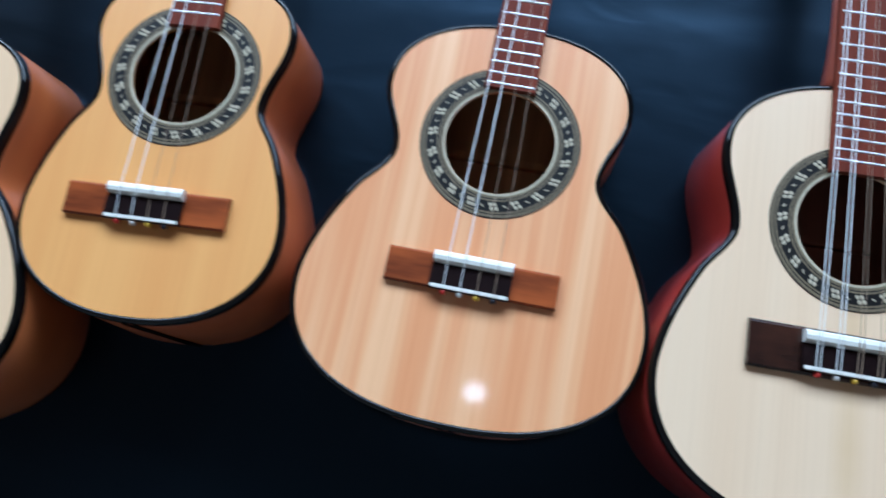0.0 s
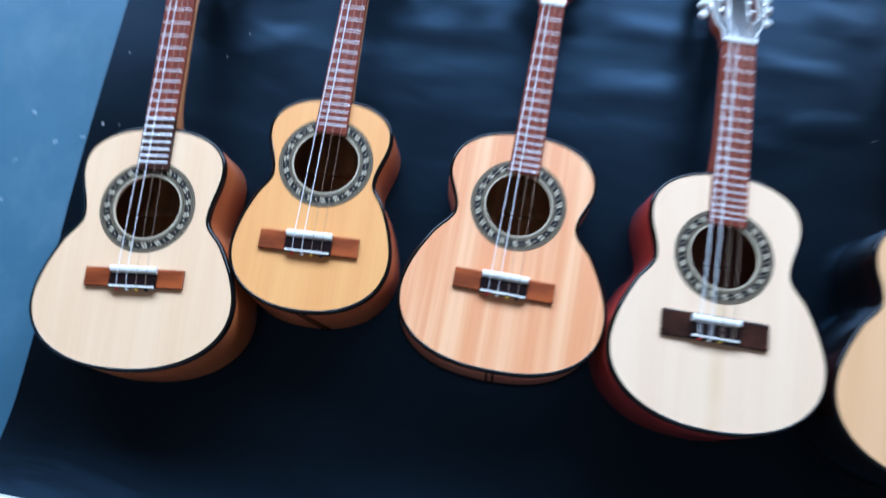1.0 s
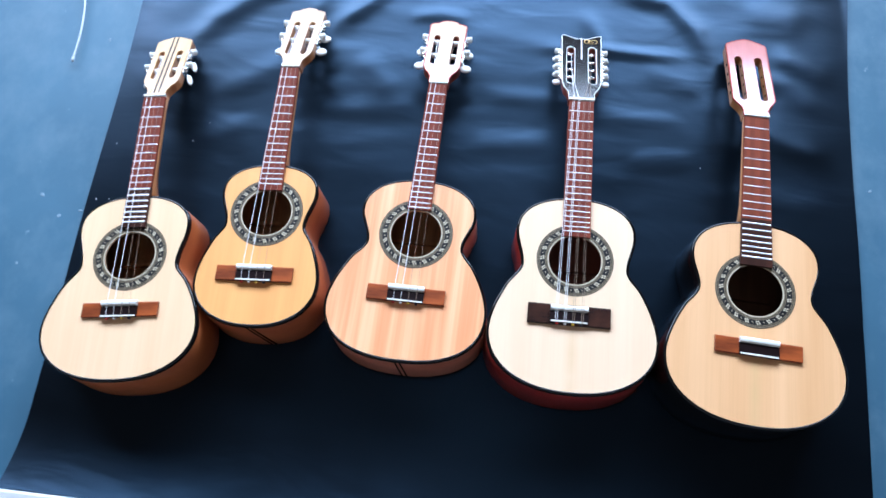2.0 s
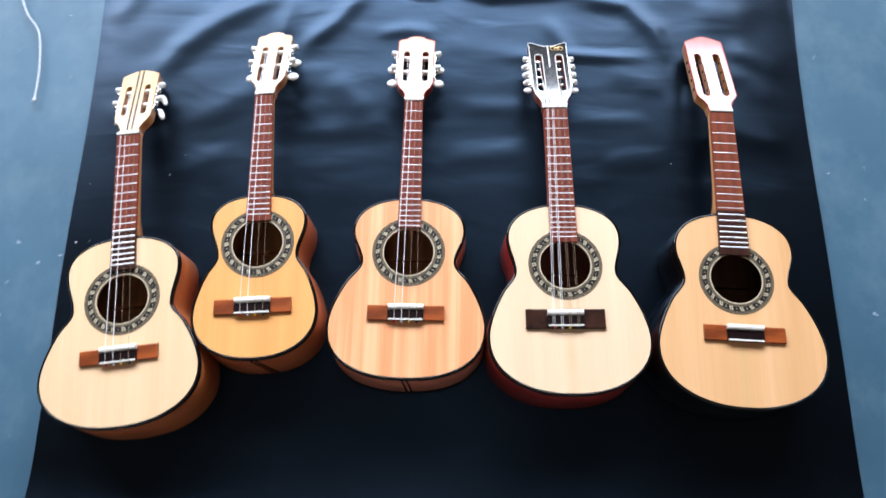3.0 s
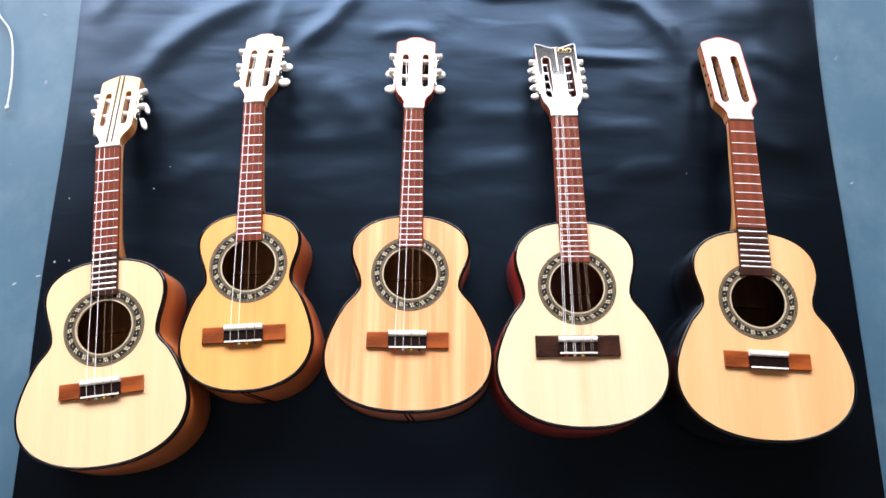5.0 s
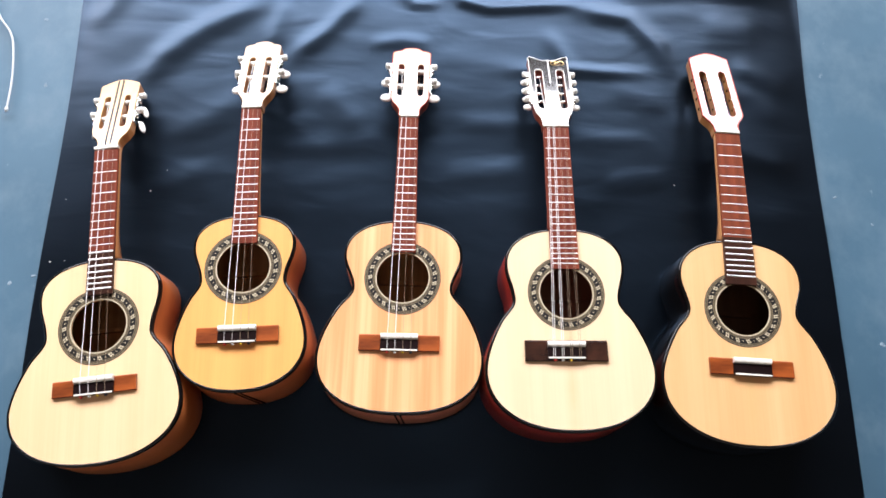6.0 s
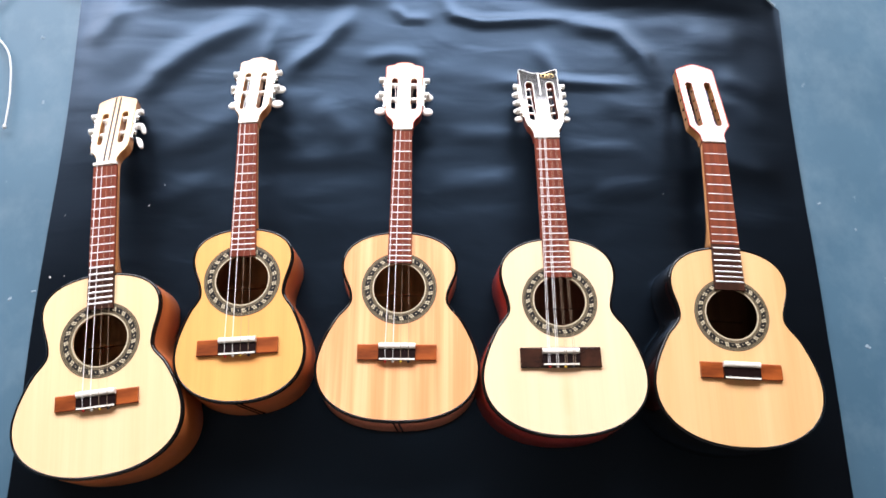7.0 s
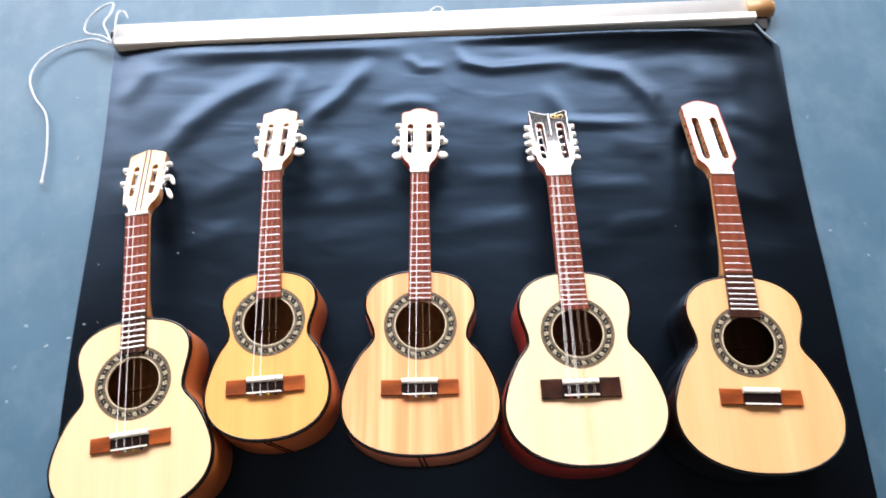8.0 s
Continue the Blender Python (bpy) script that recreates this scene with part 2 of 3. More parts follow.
# ---------------------------------------------------------------- the setting
def slab(name, x0, x1, y0, y1, z0, z1, mat, label, category):
    bm = bmesh.new()
    box(bm, x0, x1, y0, y1, z0, z1)
    return tagged(part(name, bm, mat), label, category, kind="structure")


slab("ground", -400, 400, -400, 400, -0.5, -0.2, M_GROUND, "grey concrete ground round the house", "ground")
slab("floor", -3.75, 3.75, -5.25, 0.25, -0.2, 0.0, M_GROUND, "grey concrete floor", "floor")
slab("wall_north", -3.5, 3.5, 0.0, 0.25, 0.0, CEIL, M_WALL, "blue painted wall with worn pale patches and chips", "wall")
# three unseen walls, added to keep the reflections dark and warm
slab("unseen_wall_south", -3.5, 3.5, -5.25, -5.0, 0.0, CEIL, M_UNSEEN, "unseen brown wall, added to darken and warm the reflections", "wall")
slab("unseen_wall_west", -3.75, -3.5, -5.25, 0.25, 0.0, CEIL, M_UNSEEN, "unseen brown wall, added to darken and warm the reflections", "wall")
slab("unseen_wall_east", 3.5, 3.75, -5.25, 0.25, 0.0, CEIL, M_UNSEEN, "unseen brown wall, added to darken and warm the reflections", "wall")


def build_lamp():
    root = thing("wall_lamp", Matrix.Translation((0.03, -4.87, 1.90)), "small lit globe lamp on the brown wall", "lamp")
    bm = bmesh.new()
    ball(bm, (0, 0, 0), 0.07, 0.07, 0.07, None, 24, 16)
    m, n, l, b = material("lit_globe", 0.4)
    b.inputs["Base Color"].default_value = (0.9, 0.88, 0.82, 1)
    b.inputs["Emission Color"].default_value, b.inputs["Emission Strength"].default_value = (1.0, 0.96, 0.9, 1), 45.0
    part("globe", bm, m, root, "lit white globe", True)
    bm = bmesh.new()
    rod(bm, (0, -0.13, 0), (0, -0.062, 0), 0.035, 20)
    part("holder", bm, M_BLACK, root, "dark lamp holder", True)


build_lamp()


def build_unseen_ceiling():
    # unseen ceiling, added to limit the daylight to the skylight's opening
    (a, b), (c, d) = SKY_X, SKY_Y
    bm = bmesh.new()
    for x0, x1, y0, y1 in ((-3.75, 3.75, d, 0.25), (-3.75, 3.75, -5.25, c), (-3.75, a, c, d), (b, 3.75, c, d)):
        box(bm, x0, x1, y0, y1, CEIL, CEIL + 0.15)
    return tagged(part("ceiling", bm, M_UNSEEN), "unseen brown ceiling round the skylight, added to bound the light", "ceiling", kind="structure")


build_unseen_ceiling()


# ---------------------------------------------------------------- the hanging sheet
CL, CR, CT, CB = -0.510, 0.746, 2.207, 1.186
FLARE = (-0.017, 0.019)  # how far the sheet widens from its middle to its top


def fold(x, z, line, width, height):
    """A soft ridge along a broken line, dying out at its ends."""
    best, along, total = 9.0, 0.0, 0.0
    for (x0, z0), (x1, z1) in zip(line, line[1:]):
        dx, dz = x1 - x0, z1 - z0
        size = math.hypot(dx, dz)
        t = max(0.0, min(1.0, ((x - x0) * dx + (z - z0) * dz) / (size * size)))
        d = math.hypot(x - x0 - t * dx, z - z0 - t * dz)
        if d < best:
            best, along = d, total + t * size
        total += size
    if best > 3 * width:
        return 0.0
    e = max(0.0, min(1.0, min(along, total - along) / (0.35 * total) + 0.12))
    return height * e * e * (3 - 2 * e) * math.exp(-(best / width) ** 2)


FOLDS = [
    (((-0.178, 2.151), (-0.301, 2.077), (-0.366, 2.017), (-0.411, 1.951)), 0.024, 0.0058), (((-0.022, 2.163), (-0.081, 2.083), (-0.155, 2.011)), 0.017, 0.0050),
    (((-0.447, 2.165), (-0.506, 2.068)), 0.022, 0.0050), (((-0.162, 2.146), (-0.187, 2.027)), 0.016, 0.0026), (((0.119, 2.196), (0.149, 2.143), (0.197, 2.130), (0.364, 2.140)), 0.011, 0.0042),
    (((0.322, 2.138), (0.442, 2.113), (0.488, 2.062), (0.517, 1.987)), 0.017, 0.0046), (((0.206, 2.003), (0.341, 2.007), (0.486, 2.000)), 0.011, 0.0026), (((0.289, 2.090), (0.327, 2.028), (0.335, 1.976)), 0.016, 0.0024),
    (((0.578, 1.902), (0.720, 1.807)), 0.027, 0.0020), (((-0.093, 1.968), (-0.021, 1.878)), 0.027, 0.0022), (((0.123, 1.904), (0.298, 1.900)), 0.018, 0.0015), (((0.308, 1.878), (0.484, 1.871)), 0.016, 0.0014),
    (((-0.133, 1.848), (0.031, 1.876)), 0.020, 0.0017), (((0.506, 1.939), (0.392, 1.976)), 0.022, 0.0017), (((-0.347, 1.856), (-0.246, 1.920), (-0.206, 1.952)), 0.025, 0.0020), (((0.102, 1.805), (0.256, 1.816)), 0.020, 0.0017),
    (((-0.022, 2.049), (0.040, 2.060), (0.103, 2.050)), 0.014, 0.0022), (((0.369, 1.790), (0.493, 1.806)), 0.021, 0.0015), (((0.030, 2.168), (0.061, 2.136), (0.113, 2.136)), 0.010, 0.0022), (((-0.471, 1.919), (-0.427, 1.814)), 0.027, 0.0019),
    (((0.290, 2.190), (0.585, 2.190), (0.753, 2.168)), 0.021, 0.0085), (((-0.44, 2.178), (-0.20, 2.182), (0.06, 2.184)), 0.016, 0.0052), (((0.562, 2.101), (0.687, 2.085)), 0.028, 0.0022), (((0.612, 2.031), (0.725, 1.967)), 0.020, 0.0030), (((-0.366, 1.772), (-0.255, 1.804)), 0.021, 0.0017),
    (((0.10, 2.197), (0.46, 2.199), (0.78, 2.194)), 0.009, 0.0095), (((0.560, 1.880), (0.640, 1.842), (0.715, 1.828)), 0.016, 0.0022), (((0.545, 1.760), (0.640, 1.735), (0.710, 1.745)), 0.024, 0.0024),
    (((0.560, 1.985), (0.640, 1.960), (0.710, 1.900)), 0.020, 0.0020),
]


def sheet_depth(x, z):
    """How far the sheet stands off the wall."""
    press = min(1.0, max(0.0, (z - 1.66) / 0.14))
    press = 0.10 + 0.90 * press * press * (3 - 2 * press)
    side = max(0.0, min(1.0, min(x - CL, CR - x) / 0.07))
    w = 0.0015 * noise.noise((x * 2.3, z * 9.0, 0.3)) + 0.0006 * noise.noise((x * 6.0 + z * 4, z * 21.0, 4.0)) + 0.00025 * noise.noise((x * 13 - z * 6, z * 44.0, 7.0))
    for f in FOLDS:
        w += 0.8 * fold(x, z, *f)
    rim = max(0.0, min(1.0, min(x - CL, CR - x) / 0.16))
    d = 0.0040 + (0.0015 + 0.0090 * max(0.0, (z - 1.70) / (CT - 1.70))) * rim * (2 - rim) + press * (0.25 + 0.75 * side) * w
    low = max(0.0, (1.30 - z) / 0.115) * (1.0 - 0.4 * (x - CL) / (CR - CL))
    return max(0.003, d + 0.027 * low * low)


def build_sheet():
    nx, nz = 230, 200
    bm = bmesh.new()
    front, rear = [], []
    for j in range(nz + 1):
        v = j / nz
        fr, rr = [], []
        for i in range(nx + 1):
            u = i / nx
            z = CB + (CT - CB) * v
            x = CL + (CR - CL) * u + (2 * v - 1) * (FLARE[0] * (1 - u) + FLARE[1] * u)
            x += 0.003 * math.sin(z * 9) * (1 if u > 0.5 else -1) * abs(2 * u - 1) ** 3
            x -= 0.009 * u ** 4 * max(0.0, min(1.0, (z - 1.25) / 0.3)) + 0.007 * (1 - u) ** 4 * max(0.0, min(1.0, (1.45 - z) / 0.25))
            drop = max(0.0, (u - 0.955) / 0.045)
            z -= 0.036 * drop * drop * max(0, (v - 0.8) / 0.2)
            d = sheet_depth(x, z)
            fr.append(bm.verts.new((x, -d - 0.0012, z)))
            rr.append(bm.verts.new((x, -d, z)))
        front.append(fr)
        rear.append(rr)
    for j in range(nz):
        for i in range(nx):
            bm.faces.new((front[j][i], front[j][i + 1], front[j + 1][i + 1], front[j + 1][i]))
            bm.faces.new((rear[j + 1][i], rear[j + 1][i + 1], rear[j][i + 1], rear[j][i]))
    front = [[bm.verts.new(v.co) if i in (0, nx) or j in (0, nz) else None for i, v in enumerate(r)] for j, r in enumerate(front)]
    rear = [[bm.verts.new(v.co) if i in (0, nx) or j in (0, nz) else None for i, v in enumerate(r)] for j, r in enumerate(rear)]
    for j in range(nz):
        bm.faces.new((front[j + 1][0], rear[j + 1][0], rear[j][0], front[j][0]))
        bm.faces.new((front[j][nx], rear[j][nx], rear[j + 1][nx], front[j + 1][nx]))
    for i in range(nx):
        bm.faces.new((front[0][i], rear[0][i], rear[0][i + 1], front[0][i + 1]))
        bm.faces.new((front[nz][i + 1], rear[nz][i + 1], rear[nz][i], front[nz][i]))
    return tagged(part("backdrop_sheet", bm, M_CLOTH, smooth=True), "creased black sheet hanging from a white roller tube", "backdrop cloth")


build_sheet()


def profile_bar(x0, x1, profile, zs):
    """A bar along x with a y-z profile; zs: rise at its two ends."""
    bm = bmesh.new()
    loft(bm, [[(x, y, z + dz) for y, z in profile] for x, dz in ((x0, zs[0]), (x1, zs[1]))])
    return bm


def build_roller():
    root = thing("screen_roller", Matrix.Translation((0.103, -0.0135, 2.2295)), "white roller tube with a pine end plug, holding the black sheet", "roller tube")
    prof = [(0.0105 * math.copysign(abs(math.cos(a)) ** 0.55, math.cos(a)), 0.026 * math.sin(a)) for a in [2 * math.pi * k / 28 for k in range(28)]]
    part("tube", profile_bar(-0.630, 0.612, prof, (-0.002, 0.025)), M_TUBE, root, smooth=True)
    rail = [(0.008, -0.029), (0.008, -0.014), (-0.0110, -0.013), (-0.0118, -0.015), (-0.0118, -0.0265), (-0.0095, -0.029)]
    part("lower_rail", profile_bar(-0.625, 0.615, rail, (-0.002, 0.025)), M_TUBE_SIDE, root, "cream lower rail of the tube")
    bm = bmesh.new()
    rod(bm, (0.602, 0.0, 0.025), (0.649, 0.0, 0.026), 0.0185, 20)
    rod(bm, (0.649, 0.0, 0.026), (0.655, 0.0, 0.026), 0.0185, 20, 0.015)
    part("end_plug", bm, M_DOWEL, root, "bare pine end plug", True)
    bm = bmesh.new()
    rod(bm, (-0.634, 0, -0.002), (-0.628, 0, -0.002), 0.0145, 20)
    part("end_cap", bm, M_BLACK, root, "dark end cap")
    bm = bmesh.new()
    loft(bm, [[(x0, y, z), (x1, y, z), (x1, y + 0.012, z), (x0, y + 0.012, z)] for x0, x1, y, z in ((0.613, 0.642, 0.0, 0.009), (0.614, 0.640, -0.001, -0.002), (0.622, 0.638, 0.0, -0.012), (0.628, 0.636, 0.001, -0.020))])
    part("end_hook", bm, M_MATT, root, "small dark hook under the plug")
    # highlight along the black sheet's corner hem, added as a pale strand
    bm = bmesh.new()
    tube_path(bm, [(0.610, 0.000, -0.006), (0.618, -0.001, -0.016), (0.622, 0.000, -0.024), (0.631, 0.001, -0.037), (0.646, 0.003, -0.053)], 0.0020)
    part("lit_corner_hem", bm, M_CHIP_HEM, root, "lit hem of the sheet's corner, its highlight drawn as a pale strand")
    bm = bmesh.new()
    ball(bm, (0.002, -0.0105, 0.004), 0.0025, 0.0015, 0.0025)
    part("rivet", bm, M_STEEL, root)
    bm = bmesh.new()
    tube_path(bm, [(-0.004, 0.01, 0.03), (-0.02, 0.008, 0.044), (-0.008, 0.004, 0.054), (0.006, 0.003, 0.05), (0.005, 0.002, 0.034), (0.004, 0.0, 0.030)], 0.0018)
    part("hanging_loop", bm, M_CORD, root, "white cord loop")
    return root


build_roller()


def build_cord():
    y = -0.010
    bm = bmesh.new()
    pts = [(-0.613, y, 1.913), (-0.616, y, 1.976), (-0.631, y, 2.051), (-0.661, y, 2.094), (-0.678, y, 2.137), (-0.668, y, 2.175), (-0.642, y, 2.203),
           (-0.599, y, 2.221), (-0.563, -0.02, 2.217), (-0.527, -0.03, 2.198), (-0.537, -0.03, 2.225), (-0.547, -0.03, 2.247), (-0.539, -0.025, 2.279), (-0.543, -0.02, 2.305),
           (-0.565, -0.02, 2.294), (-0.587, -0.015, 2.271), (-0.591, -0.015, 2.249), (-0.580, -0.02, 2.232), (-0.549, -0.025, 2.221), (-0.523, -0.03, 2.206),
           (-0.522, -0.034, 2.247), (-0.523, -0.03, 2.272), (-0.513, -0.028, 2.276), (-0.504, -0.026, 2.261)]
    tube_path(bm, pts, 0.0018)
    ball(bm, (-0.613, y, 1.912), 0.0032, 0.003, 0.005)
    return tagged(part("pull_cord", bm, M_CORD, smooth=True), "thin white cord looped at the tube's end, hanging on the wall", "cord")


build_cord()


def build_flecks():
    bm = bmesh.new()
    spots = [(-0.355, 1.769, 0.0016), (-0.333, 1.806, 0.0013), (-0.488, 1.753, 0.0012), (-0.495, 1.648, 0.0025), (-0.473, 1.650, 0.0013), (-0.455, 1.641, 0.0018), (0.497, 1.795, 0.0014)]
    for x, z, r in spots:
        ball(bm, (x, -sheet_depth(x, z) - 0.0012, z), r * 0.7, 0.0006, r * 0.6, None, 8, 5)
    return tagged(part("dust_flecks", bm, M_CORD), "pale dust flecks on the black sheet", "dust", kind="stuff")


build_flecks()


def build_chips():
    """Small pale patches where the blue paint has flaked from the wall."""
    rnd = random.Random(4)
    bm = bmesh.new()
    for x, z, r in ((-0.552, 1.614, 0.0050), (-0.519, 1.626, 0.0034), (-0.594, 1.648, 0.0042), (0.800, 1.535, 0.0055), (0.766, 1.782, 0.0028), (-0.587, 2.096, 0.0040), (-0.561, 1.965, 0.0042), (0.820, 1.734, 0.0026), (-0.599, 1.525, 0.0030)):
        for k in range(4):
            q = r * rnd.uniform(0.35, 0.8)
            ball(bm, (x + rnd.uniform(-0.6, 0.6) * r, -0.0002, z + rnd.uniform(-0.5, 0.5) * r), q, 0.0005, q * rnd.uniform(0.5, 0.9), None, 9, 5)
    return tagged(part("paint_chips", bm, M_CHIP_HEM), "small pale flaked patches in the blue wall paint", "paint chips", kind="stuff")


build_chips()


def build_batten():
    """The batten hangs off the wall, further at its left end."""
    bm = bmesh.new()
    ends = ((CL + 0.013, 0.040), (CR - 0.023, 0.016))
    prof = [(-0.009, -0.024), (-0.009, -0.004), (-0.006, -0.001), (0.006, -0.001), (0.009, -0.004), (0.009, -0.024), (0.006, -0.027), (-0.006, -0.027)]
    loft(bm, [[(x, y - d, CB + z) for y, z in prof] for x, d in ends])
    return tagged(part("bottom_batten", bm, M_TUBE), "white batten along the sheet's lower hem", "batten")


build_batten()


# ---------------------------------------------------------------- the guitars
def body_outline(g, n=40):
    """Right half from the tail up to the neck, then mirrored: counterclockwise."""
    B, T = -g["tail"], g["top"]
    lo, ylo, wa, ywa, up, yup = g["lo"], g["ylo"], g["wa"], g["ywa"], g["up"], g["yup"]
    right = []
    for k in range(n + 1):
        a = math.pi / 2 * k / n
        right.append((lo * math.sin(a) ** (2 / g["round"]), ylo - (ylo - B) * math.cos(a) ** (2 / g["round"])))
    for k in range(1, n // 2 + 1):
        t = k / (n // 2)
        if t <= 0.7:
            f = 1 - t ** 1.65
        else:
            q = (t - 0.7) / 0.3
            f = 0.445 * (2 * q ** 3 - 3 * q * q + 1) - 0.3 * 1.309 * (q ** 3 - 2 * q * q + q)
        right.append((wa + (lo - wa) * f, ylo + (ywa - ylo) * t))
    for k in range(1, n // 3 + 1):
        t = k / (n // 3)
        right.append((wa + (up - wa) * (0.5 - 0.5 * math.cos(math.pi * t)), ywa + (yup - ywa) * t))
    for k in range(1, n // 2 + 1):
        a = math.pi / 2 * k / (n // 2)
        right.append((up * math.cos(a) ** (2 / 2.25), yup + (T - yup) * math.sin(a) ** (2 / 2.25)))
    right = [(max(0.0, x), y) for x, y in right]
    left = [(-x, y) for x, y in right[1:-1][::-1]]
    return right + left


def build_body(g, root):
    out = body_outline(g)
    hy, hr = g["hole"]
    T, B = g["top"], -g["tail"]

    def depth(y):
        return -g["at"][1] - 0.0060 - y * math.sin(radians(g["tilt"]))

    core = inset(out, 0.0035)
    part("soundboard", plate([core, circle(0, hy, hr)], -0.003, 0.0), g["m_top"], root, g["top_label"])
    # binding: a rounded black strip round the edge
    bm = bmesh.new()
    rows = [[(x, y, -0.007) for x, y in inset(out, -0.0004)], [(x, y, -0.0012) for x, y in inset(out, -0.0004)],
            [(x, y, 0.0002) for x, y in inset(out, 0.0008)], [(x, y, 0.0005) for x, y in inset(out, 0.002)], [(x, y, 0.0003) for x, y in core], [(x, y, -0.003) for x, y in core]]
    loft(bm, rows, True, False)
    part("binding", bm, M_BLACK, root, "black edge binding", True)
    # ribs: outer and inner skins
    bm = bmesh.new()
    inn = inset(out, 0.003)
    rows = [[(x, y, -0.003) for x, y in inn], [(x, y, -0.0066) for x, y in out], [(x, y, -0.5 * depth(y)) for x, y in inset(out, -0.5 * g["flare"])], [(x, y, -depth(y) + 0.003) for x, y in inset(out, -g["flare"])],
            [(x, y, -depth(y) + 0.001) for x, y in inset(out, 0.0010 - g["flare"])], [(x, y, -depth(y)) for x, y in inn], [(x, y, -0.003) for x, y in inn]]
    loft(bm, rows, True, False)
    part("ribs", bm, g["m_side"], root, g["side_label"], True)
    bm = bmesh.new()
    vs = [[bm.verts.new((x, y, -depth(y) + dz)) for x, y in inn] for dz in (0.0, 0.0025)]
    for ring, dz in zip(vs, (0.0, 0.0025)):
        c = bm.verts.new((0, hy, -depth(hy) - 0.001 + dz))
        for k in range(len(ring)):
            bm.faces.new((ring[k], ring[(k + 1) % len(ring)], c))
    part("back", bm, g["m_inside"], root, "bare wooden back seen through the sound hole")
    bm = bmesh.new()
    box(bm, -0.05, 0.05, hy + 0.010, hy + 0.016, -depth(hy) + 0.001, -depth(hy) + 0.010, 0.001)
    part("back_brace", bm, g["m_inside"], root, "wooden brace across the back")
    if g.get("graft"):
        for s in (-1, 1):
            bm = bmesh.new()
            pts = [(s * 0.0035 + e + g["graft"] * q, q) for q in (0, 1) for e in ((-0.0012, 0.0012) if q == 0 else (0.0012, -0.0012))]
            d = depth(B)
            vs = [bm.verts.new((x, B - 0.0008 - g["flare"] * (0.1 + 0.8 * q), -0.008 - q * (d - 0.014))) for x, q in pts]
            vs += [bm.verts.new((x, B + 0.002, -0.008 - q * (d - 0.014))) for x, q in pts]
            for q in ((0, 1, 2, 3), (7, 6, 5, 4), (0, 4, 5, 1), (1, 5, 6, 2), (2, 6, 7, 3), (3, 7, 4, 0)):
                bm.faces.new([vs[i] for i in q])
            part("tail_stripe", bm, M_BLACK, root, "dark inlaid stripe in the tail")
    # rosette: thin rings of slight depth, and flowers of four petals with a leaf between each two
    r0, r1 = g["rose"]
    edges = (r0, r0 + 0.0016, r0 + 0.0034, r0 + 0.0042, r0 + 0.0054, r1 - 0.0046, r1 - 0.0034, r1 - 0.0026, r1 - 0.0008, r1)
    mats = (M_ROSE_PALE, M_ROSE_GREY, M_ROSE_BASE, M_ROSE_GREY, M_ROSE_BASE, M_ROSE_GREY, M_ROSE_BASE, M_ROSE_GREY, M_ROSE_BASE)
    rosette = None
    for a, b, mt in zip(edges, edges[1:], mats):
        bm = plate([circle(0, hy, b, 72), circle(0, hy, a, 72)], -0.001, 0.0004)
        if rosette is None:
            rosette = part("rosette", bm, mt, root, "ring inlay round the sound hole with a pale floral garland")
        else:
            part("inlay_ring", bm, mt, rosette)
    bm = bmesh.new()
    rm, count = (edges[4] + edges[5]) / 2, 19
    for k in range(count):
        a = 2 * math.pi * (k + 0.5) / count
        for da, dr in g["petals"]:
            c, s = math.cos(a + da / rm), math.sin(a + da / rm)
            ball(bm, ((rm + dr) * c, hy + (rm + dr) * s, 0.0004), 0.0017, 0.0013, 0.0003, Matrix.Rotation(a + 0.6, 4, "Z"), 6, 4)
        a += math.pi / count
        c, s = math.cos(a), math.sin(a)
        ball(bm, (rm * c, hy + rm * s, 0.0004), 0.0017, 0.0005, 0.0003, Matrix.Rotation(a + 0.9, 4, "Z"), 6, 4)
    part("garland", bm, M_ROSE_PALE, rosette, "pale floral garland")
    return out, depth


def fret_at(s, n):
    return s * (1 - 2 ** (-n / 12))


